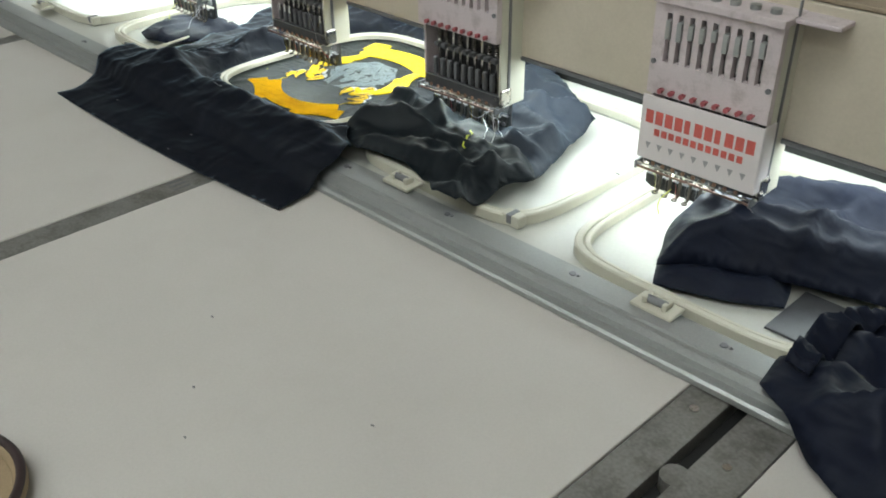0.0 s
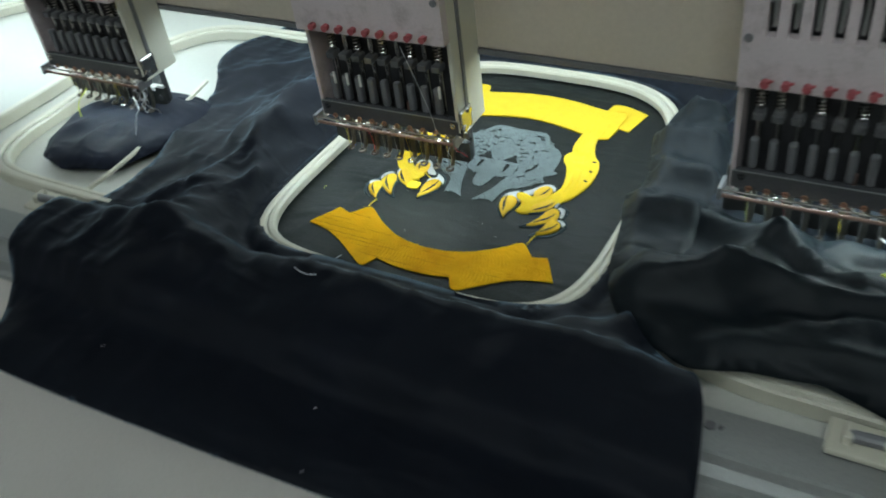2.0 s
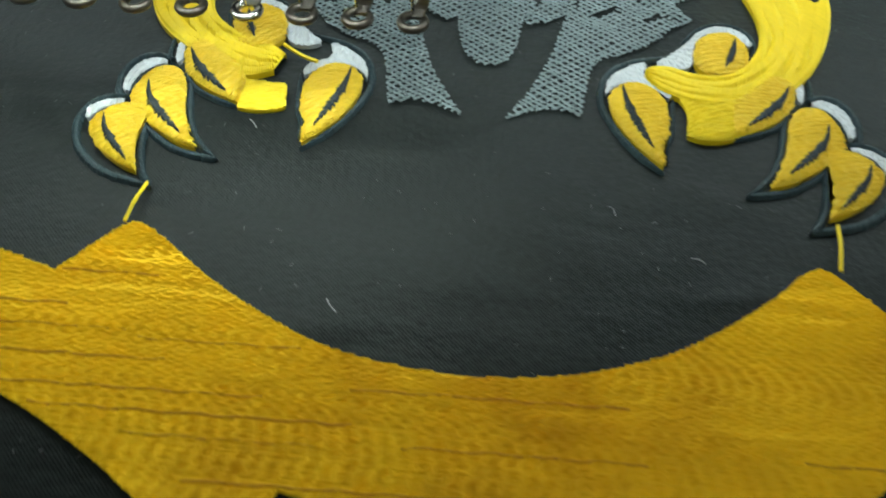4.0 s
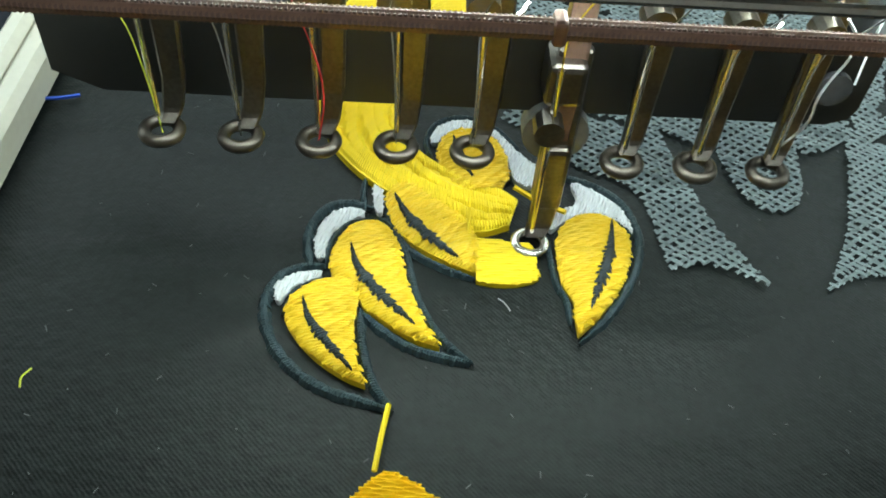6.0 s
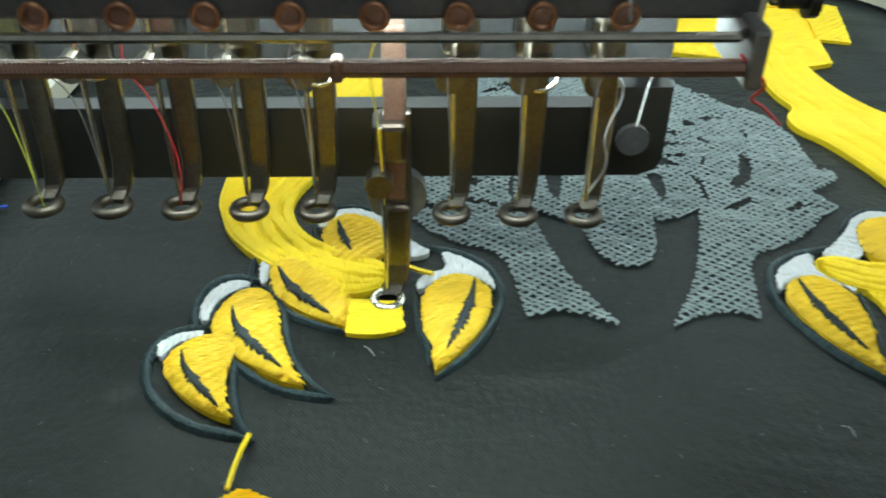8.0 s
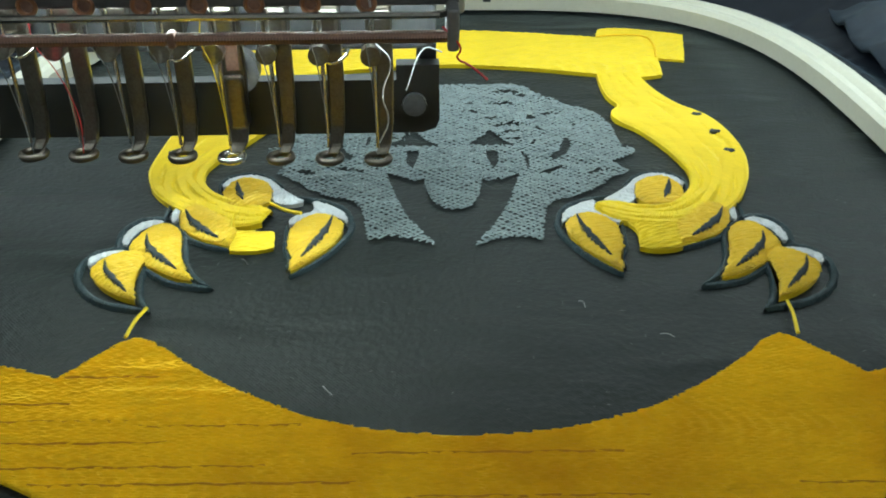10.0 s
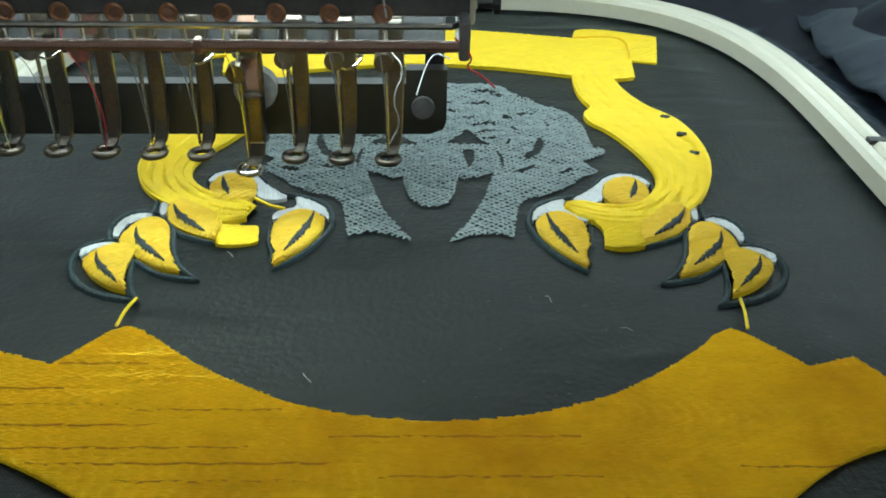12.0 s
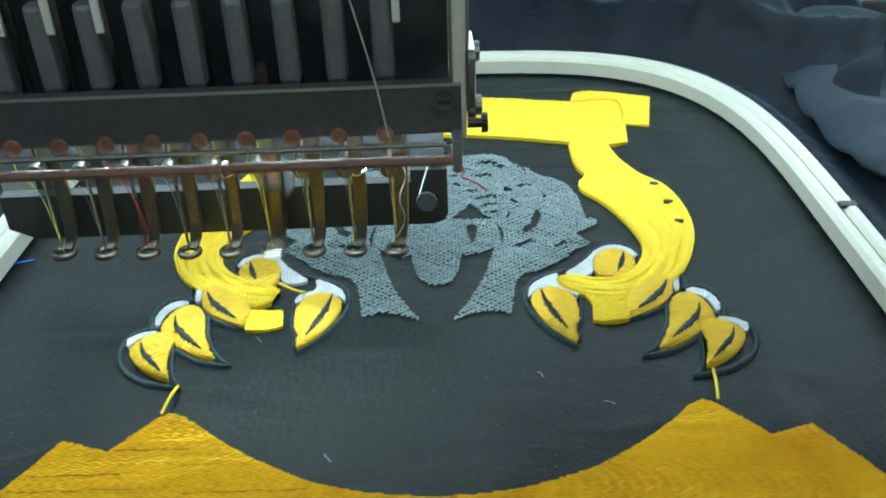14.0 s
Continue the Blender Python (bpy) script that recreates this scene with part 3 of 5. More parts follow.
def draped(folds, lift):
    def f(x, y, d):
        wx, wy = x + .006 * soft(x, y, 28, 2.0), y + .006 * soft(x, y, 28, 6.0)
        h = sum(q * fold(wx, wy, line, w) for line, q, w in folds)
        return rail_height(y) + lift + .006 * step_up(d, 0, .012) + h * (.3 + .7 * step_up(d, 0, .022)) + .0035 * ridge(x * .6, y, 42, 1.1)
    return f


def heaped(folds, lift, rise):
    def f(x, y, d):
        wx, wy = x + .008 * soft(x, y, 22, 3.0), y + .008 * soft(x, y, 22, 7.0)
        h = sum(q * fold(wx, wy, line, w) for line, q, w in folds)
        return rail_height(y) + lift + rise * step_up(d, -.004, .022) + h * step_up(d, 0, .03) + .004 * ridge(x, y * .7, 36, 4.4) * step_up(d, 0, .01)
    return f


SIDE_FOLDS = [([(104, 116), (122, 104), (142, 108)], .010, .02), ([(109, 45), (124, 30), (152, 32)], .010, .022), ([(112, 84), (130, 72), (160, 70)], .008, .018), ([(110, 160), (124, 146), (140, 150)], .008, .02)]


def side_fold_height(x, y, d):
    wx, wy = x + .004 * soft(x, y, 34, 1.0), y + .004 * soft(x, y, 34, 5.0)
    h = sum(q * fold(wx, wy, line, w) for line, q, w in SIDE_FOLDS)
    return .0098 + .007 * step_up(d, 0, .012) + h * (.25 + .75 * step_up(d, 0, .014)) + .002 * ridge(x, y * .7, 52, 2.7)


SLIPPING = []
HEAP_FOLDS = [([(503, -20), (542, 20), (620, 40), (736, 70)], .012, .03), ([(484, 30), (542, 48), (629, 66)], .012, .026), ([(503, 80), (581, 100), (697, 110)], .018, .04), ([(523, 118), (561, 112), (620, 120)], .012, .03),
              ([(513, -4), (528, 30), (523, 60)], .006, .014), ([(581, 14), (571, 50), (590, 90)], .008, .018)]


def crumpled(seed, high=.03, lift=0.002):
    def f(x, y, d):
        u, v = .9 * x + .44 * y, -.44 * x + .9 * y
        h = high * (.65 * ridge(u * .6, v, 11, seed) + .42 * ridge(u, v, 25, seed + 3) + .1 * ridge(x, y, 52, seed + 5))
        return rail_height(y) + lift + (.15 + .85 * step_up(d, 0, .03)) * h + .004 * step_up(d, 0, .008)
    return f


def garments():
    g = thing("hooped_garment", (0, 0, 0), "black cotton garment in the hoop with yellow claw embroidery", "garment")
    hole = [(HOOP_C[0] + x, HOOP_C[1] + y) for x, y in ring_points(HOOP_A + .0005, HOOP_B + .0005, 72)]
    part("stretched_panel", slab([(HOOP_C[0] + x, HOOP_C[1] + y) for x, y in ring_points(HOOP_A - .002, HOOP_B - .002, 128)], -.0018, 0.0), M_CLOTH, g, "taut black twill panel")
    outline = shape([(-251, -126), (-232, -148), (-204, -181), (-208, -206), (-150, -207), (-60, -205), (60, -200), (205, -185), (198, -133), (186, -82), (150, -66), (132, -40), (128, 40), (135, 120), (185, 215), (170, 320), (60, 325), (-60, 325), (-200, 320), (-285, 205), (-312, 145), (-262, 92), (-250, 20), (-232, -30), (-236, -56), (-253, -93)], 1, (3, 7))
    thicken(part("loose_cloth", sheet(outline, front_flap_height, .0042, hole), M_NAVY, g, "loose navy cloth bunched round the hoop", smooth=True), .0011)
    rng = random.Random(12)
    for x, y in ((-.128, -.172), (.012, -.16), (.03, -.196)):
        p = [(x + dx, y + dy, front_flap_height(x + dx, y + dy, .03) + .0016) for dx, dy in ((0, 0), (rng.uniform(.0005, .0015), .001), (rng.uniform(.001, .003), .0016))]
        part("lint_fibre", strand(p, .0003, 4), M_GREYPRINT, g, "short pale lint fibre")
    p = [(x, y, front_flap_height(x, y, .03) + .0017) for x, y in ((-.042, -.094), (-.034, -.096), (-.026, -.095))]
    part("thread_end", strand(p, .0003, 5), M_WHITE, g, "loose pale thread end")
    MOVERS.append(g)
    embroidery(g)

    r = thing("draped_garment", (0, 0, 0), "dark navy garment draped in soft folds beside the hoop", "garment", "loose garments")
    back = shape([(121, 60), (119, 150), (142, 240), (191, 216), (229, 193), (269, 160), (302, 137), (316, 85), (330, 37), (339, 4), (321, -14), (268, -4), (191, 8)], 1, (5, 6))
    thicken(part("back_layer", sheet(back, draped(BACK_FOLDS, .008), .0042), M_NAVY_LIT, r, "navy cloth in long folds, coloured lighter as if lit", smooth=True), .0012)
    front = shape([(120, -46), (182, -78), (197, -66), (240, -60), (279, -74), (308, -96), (333, -92), (337, -58), (332, -29), (346, -6), (320, 18), (288, 32), (244, 40), (172, 62), (121, 66), (119, 20), (119, 0)], 1, (5, 6, 9))
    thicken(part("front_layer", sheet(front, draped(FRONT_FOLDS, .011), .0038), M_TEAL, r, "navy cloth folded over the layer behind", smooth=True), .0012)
    edge = shape([(110, 160), (106.5, 140), (103.5, 116), (105.5, 101), (111, 88), (114, 66), (109.5, 46), (111, 34), (115, 20), (118, 0), (124, -30), (150, -34), (166, 0), (164, 60), (156, 120), (140, 166), (122, 172)], 1, (2, 6))
    slip = part("side_fold", sheet(edge, side_fold_height, .0032), M_TEAL, r, "bunched navy fold lying against the hoop", smooth=True)
    thicken(slip, .0012)
    SLIPPING.append(slip)
    top = draped(FRONT_FOLDS, .0145)
    part("thread_end", strand([(x, y, top(x, y, .03)) for x, y in ((.247, .012), (.255, .008), (.257, -.004), (.264, -.008), (.268, -.02), (.276, -.024))], .0008), M_GREENTHREAD, r, "loose lime thread end")
    MOVERS.append(r)

    c = thing("crumpled_garment", (0, 0, 0), "crumpled navy garment lying in the empty hoop", "garment", "loose garments")
    hem = shape([(484, 20), (487, -18), (505, -53), (531, -43), (558, -33), (590, -12), (578, 26), (542, 60), (494, 60)], 1, (2, 5))
    thicken(part("hem_layer", sheet(hem, heaped([([(499, -30), (542, -18), (581, 4)], .004, .014)], .003, .004), .0042), M_NAVY2, c, "lower layer with a stitched hem", smooth=True), .0012)
    body = shape([(497, -38), (488, -15), (474, 10), (465, 45), (476, 90), (513, 112), (542, 134), (620, 140), (736, 150), (774, 60), (678, 36), (620, 25), (576, 8), (539, -5), (520, -12)], 1, (0,))
    thicken(part("cloth", sheet(body, heaped(HEAP_FOLDS, .009, .02), .0044), M_NAVY2, c, "upper layer in long soft folds", smooth=True), .0012)
    MOVERS.append(c)

    e = thing("overhanging_garment", (0, 0, 0), "dark navy garment with gathered hem hanging over the rail", "garment", "loose garments")
    thicken(part("cloth", sheet(shape([(627, -118), (620, -60), (634, -5), (678, 30), (774, 40), (891, 0), (900, -160), (774, -190), (678, -150)], 1, (0,)), crumpled(8.4, .03, .004), .0045), M_NAVY2, e, smooth=True), .0012)
    thicken(part("gathered_hem", sheet(shape([(632, -100), (627, -58), (641, -8), (668, 12), (660, -10), (647, -55), (650, -105)], 1, (0, 6)), lambda x, y, d: crumpled(8.4, .03, .0075)(x, y, .03) + .0025 * math.sin(y * 900), .003), M_NAVY2, e, "gathered elastic hem", smooth=True), .0012)
    MOVERS.append(e)

    f = thing("folded_flap", (0, 0, 0), "small dark navy cloth flap lying under a sewing head", "cloth", "loose garments")
    thicken(part("cloth", sheet(shape([(-350, -14), (-335, -34), (-306, -42), (-264, -28), (-240, 20), (-236, 70), (-310, 84), (-366, 38)], 1, (0, 1, 2, 3)), crumpled(5.1, .012, .003), .0045), M_NAVY2, f, smooth=True), .0012)
    part("hem", strand([(-.262, -.07, .003), (-.258, -.02, .006), (-.264, .03, .008), (-.272, .09, .012)], .0018), M_HOOP, f, "pale hem tape")
    MOVERS.append(f)

    b = thing("back_garment", (0, 0, 0), "navy garment with soft folds heaped behind the hoops", "garment", "loose garments")
    thicken(part("cloth", sheet(shape([(-560, 235), (-430, 215), (-330, 240), (-200, 235), (-195, 330), (-300, 400), (-520, 390)], 1, ()), crumpled(3.9, .03), .006), M_NAVY2, b, smooth=True), .0012)
    MOVERS.append(b)

    p = thing("metal_plate", (0, 0, 0), "dark grey metal plate lying on the bed", "plate")
    part("plate", bx(.589, .622, -.038, .024, -.0032, -.0012, bevel=.0006), M_DARK, p)


# ---- embroidery ----
# outlines of the left foot in millimetres; the right foot mirrors them
CLAW_A = [(-69.2, 19.7), (-69.2, 22), (-68.2, 24), (-66.5, 25.4), (-64, 26), (-61.1, 26.4), (-60.2, 25), (-60.3, 22), (-60.6, 18), (-59.8, 14.5), (-58.2, 10.2), (-61, 11.2), (-65, 14), (-67.8, 17.2)]
CLAW_B = [(-64, 26.2), (-64.4, 30.5), (-63.7, 33.8), (-62.2, 36.2), (-59.8, 37.2), (-57.3, 36.6), (-55.6, 33.8), (-54.6, 29.2), (-53.7, 25.2), (-52, 21), (-49.4, 16.3), (-53, 17.4), (-57.5, 20.6), (-59.8, 22.5), (-60.2, 24.8), (-62, 26.4)]
CLAW_C = [(-58, 43.6), (-57.2, 39), (-55.6, 35.6), (-52.4, 32.6), (-49, 30.6), (-44.9, 28.8), (-44.6, 37), (-49, 42), (-53, 46)]
CLAW_D = [(-33.4, 35.8), (-32.4, 38.6), (-30.2, 40.5), (-27.2, 41.1), (-24.5, 40), (-22.9, 37), (-23.2, 33), (-24.8, 28.4), (-28, 23.2), (-31.5, 19.5), (-31.8, 22.4), (-31.6, 25.2), (-33.1, 27.9), (-33.4, 31)]
CLAW_E = [(-39.6, 48), (-40.3, 53.5), (-42.4, 57), (-45.9, 58), (-49.2, 56.8), (-50.6, 54), (-50.2, 48.5), (-47, 44.5), (-42, 44.5)]
CUFF_A = [(-70.8, 22.4), (-71.2, 24.6), (-70.2, 26.2), (-68.2, 27.4), (-65.4, 27.9), (-65.3, 26.7), (-67.7, 25.9), (-69.5, 24.2), (-70, 22.2)]
CUFF_B = [(-66.5, 30.2), (-67, 33), (-66.5, 36.6), (-64.8, 39), (-62.2, 40.1), (-60, 38.8), (-62.5, 37.6), (-64.7, 35.1), (-65.4, 32), (-65.4, 30.2)]
CUFF_C = [(-59.8, 46), (-59.6, 42.1), (-58.9, 39), (-57.9, 39.3), (-58.3, 42.2), (-58.4, 45.5)]
CUFF_D = [(-34.2, 37.4), (-34.6, 39.6), (-33.5, 41.6), (-30.6, 42.4), (-29.5, 44.3), (-30.8, 48), (-28.3, 47), (-25.2, 44.8), (-23.4, 42.8), (-22.4, 39.6), (-22.2, 37.6), (-24.3, 40.7), (-27.3, 41.7), (-30.5, 41.1), (-33, 38.7)]
CUFF_E = [(-31.8, 47.6), (-35, 50), (-39.1, 54.6), (-41.8, 59), (-46.5, 61), (-50.4, 59.2), (-52, 55.6), (-50.8, 54.4), (-48.8, 58.2), (-45.4, 59), (-41.6, 57), (-39.8, 52.7), (-39.4, 47.2), (-35.5, 46)]
MARK_A = ([(-67.1, 22.3), (-66.2, 19.2), (-63.8, 16.1), (-59.8, 11.5)], 1.7)
MARK_B = ([(-61.8, 31.9), (-60.9, 28.2), (-57.8, 24.1), (-52.6, 18.9)], 2.0)
MARK_C = ([(-56.4, 41.9), (-54.6, 38), (-51.4, 34.3), (-47.2, 30.5)], 2.1)
MARK_D = ([(-25.4, 39.2), (-26, 34.5), (-27.3, 30), (-29.9, 23)], 2.0)
MARK_E = ([(-48.2, 55.2), (-47.2, 51), (-45.2, 46.4)], 1.8)
# dark satin cords round the claws: line and width
CORDS = [([(-65.2, 29), (-68.1, 28.9), (-70.7, 27.3), (-72.2, 24.1), (-72, 20), (-70.2, 15.6), (-66.9, 11.9), (-62.8, 9.4), (-59, 8.5), (-54.6, 7.1)], 1.9),
         ([(-59.8, 21.8), (-59.3, 17.1), (-58.2, 12.9), (-56.8, 9.6), (-54.6, 7.1)], 1.6),
         ([(-59.8, 40.2), (-62.8, 41.4), (-65.8, 40.5), (-67.9, 37.1), (-68.1, 32.8), (-66.9, 28.6)], 1.7),
         ([(-59.9, 21.8), (-56.9, 18.9), (-53.6, 16.5), (-49.7, 15.4), (-45.2, 14.4)], 1.7),
         ([(-59.6, 38.6), (-56.4, 37.5), (-54.4, 32.6), (-53.3, 26.7), (-51.2, 21.1), (-48.6, 17.3), (-45.2, 14.4)], 1.5),
         ([(-61, 46.6), (-61.2, 43.2), (-60.5, 39.6)], 1.2),
         ([(-57.8, 42.4), (-56.6, 36.2), (-53.3, 32), (-49.2, 29.8), (-44.9, 28.1)], 1.3),
         ([(-35.6, 50.4), (-32.6, 49.5), (-27.4, 48.1), (-23, 44.8), (-21.3, 39), (-21.4, 35.2), (-23, 30.3), (-26.6, 23.7), (-31.6, 18.3)], 1.6),
         ([(-34.8, 37.6), (-34.3, 31.8), (-33.7, 27.4), (-32.4, 25.4), (-32.4, 21)], 1.1),
         ([(-33.6, 36.6), (-31.1, 40.5), (-27.2, 41.9), (-23.9, 40.7), (-22.3, 37.3)], .7),
         ([(-65.1, 29.6), (-64.9, 33.9), (-62.9, 37.1), (-59.7, 38.1)], 1.0),
         ([(-69.6, 20.6), (-68.9, 24.3), (-66.8, 25.9), (-64.2, 26.5)], .8),
         ([(-38.2, 55), (-41.7, 60), (-46.4, 62.1), (-50.9, 60.4), (-52.8, 56), (-51, 50)], 1.0),
         ([(-39.4, 47.8), (-40, 53.5), (-42.3, 57.6), (-46.1, 58.7), (-49.4, 57.3), (-51, 53.6)], .8)]
LEG_INNER = [(43, 125), (42.4, 114.4), (43.1, 106), (45.4, 100.6), (42, 97), (42.3, 91.2), (46.8, 86), (50.4, 77.6), (53, 69.4), (54.4, 61), (53, 54), (49.4, 48), (45, 44.9), (39.5, 44.6), (34, 47.2), (30.2, 45.4)]
LEG_OUTER = [(55, 124), (56.6, 113.5), (59.4, 105.4), (62.6, 98.8), (66.8, 95), (69, 88), (70, 81), (70.2, 73.2), (69.3, 65.7), (66.8, 57), (62.4, 47.6), (56, 40), (47, 36), (38, 36.8), (32.2, 39.6), (29.8, 43.4)]
SHORT_INNER = LEG_INNER[:8] + [(54.6, 70), (57, 63.2), (56.4, 58.2), (54.6, 53.8), (51.2, 50.2), (46.6, 47.6), (41.2, 45.4), (38.6, 43)]
SHORT_OUTER = LEG_OUTER[:8] + [(70.3, 62.8), (68.8, 58), (66.6, 52.4), (62.4, 47.1), (57.6, 43.2), (53, 40), (47.6, 36.9), (44, 36), (40, 38)]
FACE = [(0, 117.6), (10, 118.4), (17, 118.7), (21.4, 116.4), (24, 110.8), (27.8, 106.8), (31.4, 103), (36, 100.5), (39.4, 95), (41, 88), (41.4, 81.5), (41, 76.4), (44.4, 75.4), (44, 71.6), (37.6, 67.6), (40.6, 62.6), (36.2, 59), (32.9, 55), (29.6, 52), (20.6, 47.8), (19.2, 42.4), (17.6, 31.8), (11.6, 33.8), (4, 29.8), (8.5, 38), (12.3, 47.8), (15.6, 62.4), (12.2, 59.8), (8.2, 57.6), (6.6, 59.6), (6, 54), (4.8, 48), (2.4, 44.6)]
FACE_SHARP = (12, 14, 15, 21, 23, 26, 29)
OPENINGS = [([(3, 76.4), (6, 80.4), (9.8, 86.2), (11.6, 83.6), (13, 79.4), (16.4, 76.6), (9, 77)], (0, 2, 5)), ([(8, 74), (11.3, 73.8), (10.9, 66.4), (9.4, 63.8), (8, 70)], (0, 1, 3)),
            ([(28.6, 83), (29.6, 77.4), (27.4, 71), (24, 68.4), (22.6, 70.8), (25.8, 73), (26.8, 78)], (0, 3)), ([(16.2, 75), (17.8, 73), (18.6, 66), (17.2, 62.8), (17.4, 68)], (0, 3))]
SLITS = [(15.6, 112.4, 4.4, 1.0, -8), (19.5, 109.6, 3, 1.2, -40), (27, 107.4, 3, .8, -6), (13.5, 103.3, 3.6, 1.1, 4), (26, 96.4, 3.8, .9, 4), (10.4, 93.8, 2.6, .8, 8), (14.8, 90.6, 4.6, .8, 12), (14.4, 85.4, 4.6, .8, 14), (15.6, 81, 3, .7, 2),
         (21, 94, 2.6, .9, -50), (22.2, 87.1, .8, 3, 20), (23.9, 63.7, 4.6, .9, 18), (5, 104, 3, .8, -6), (6.5, 98.4, 4, .8, -14), (31.4, 90, .7, 2.4, 12), (34, 62.8, 4, .8, 14), (20.6, 79, .7, 3, -10)]


def lens_loop(cx, cy, a, b, turn, sx, rough=0.0):
    c, s = math.cos(radians(turn)), math.sin(radians(turn))
    out = []
    n = 24
    for i in range(n):
        w = 2 * math.pi * i / n
        k = 1 + rough * noise.noise(Vector((cx + 1.6 * math.cos(w), cy + 1.6 * math.sin(w), sx * 2.0)))
        u, v = k * a * math.cos(w), k * b * math.sin(w)
        if a > b:
            v += rough * .35 * a * math.cos(w) ** 2 * math.sin(cx * 3.1 + cy)
        else:
            u += rough * .35 * b * math.sin(w) ** 2 * math.sin(cx * 3.1 + cy)
        out.append((sx * (cx + u * c - v * s) / 1000, (cy + u * s + v * c) / 1000))
    return out


def satin_cord(line, sx, wide, z, puff, seed=4, low=.0001, taper=6.0, uneven=.2):
    """A raised satin cord along an open line: stitches laid across it, thinner towards both ends."""
    rng = random.Random(seed)
    length = sum(math.dist(p, q) for p, q in zip(line, line[1:])) / 1000
    count = max(8, int(length / .00036))
    p = along(line, sx, count)
    d = np.gradient(p, axis=0)
    d /= np.maximum(np.linalg.norm(d, axis=1), 1e-9)[:, None]
    side = np.stack([-d[:, 1], d[:, 0]], 1)
    verts, faces = [], []
    for i in range(count - 1):
        end = min(i, count - 1 - i) / count
        w = wide / 2000 * min(1, (.3 if taper > 4 else .12) + taper * end) * (1 - uneven / 2 + uneven * rng.random())
        lean = .0004 * (rng.random() - .2)
        t = d[i] * .00027
        k = len(verts)
        for f, up in ((-1, 0), (-.55, .75), (0, 1), (.55, .75), (1, 0)):
            c = p[i] + side[i] * w * f + d[i] * lean * f
            zz = z + puff * up * (.85 + .3 * rng.random()) if up else low
            verts += [(c[0] - t[0], c[1] - t[1], zz - .00012), (c[0], c[1], zz + .0001), (c[0] + t[0], c[1] + t[1], zz - .00012)]
        for r in range(4):
            m = k + 3 * r
            faces += [(m, m + 3, m + 4, m + 1), (m + 1, m + 4, m + 5, m + 2)]
    me = bpy.data.meshes.new("cord")
    me.from_pydata([tuple(map(float, v)) for v in verts], [], faces)
    return me


def claw(g, pts, sx, corners, angle, mark, cap, name="claw"):
    """One claw: yellow padded fill, white cuff, dark centre mark."""
    poly = shape(pts, sx, corners)
    c = part_mesh(name, stitches([poly], angle * sx, .00042, .0026, .0011, high=.00022, puff=.0009, ragged=.0005), M_CLAW, g, "padded yellow satin claw with dark border", kind="stuff")
    if cap:
        part_mesh("white_cuff", stitches([shape(cap, sx)], 70 * sx, .0005, .0022, .001, high=.00028), M_WHITE, c, "white satin cuff", kind="stuff")
    part_mesh("centre_mark", satin_cord(mark[0], sx, mark[1] * 0.85, .0022, .0002, low=.002, taper=2.4, uneven=.6), M_INK, c, "narrow dark centre mark", kind="stuff")
    return c


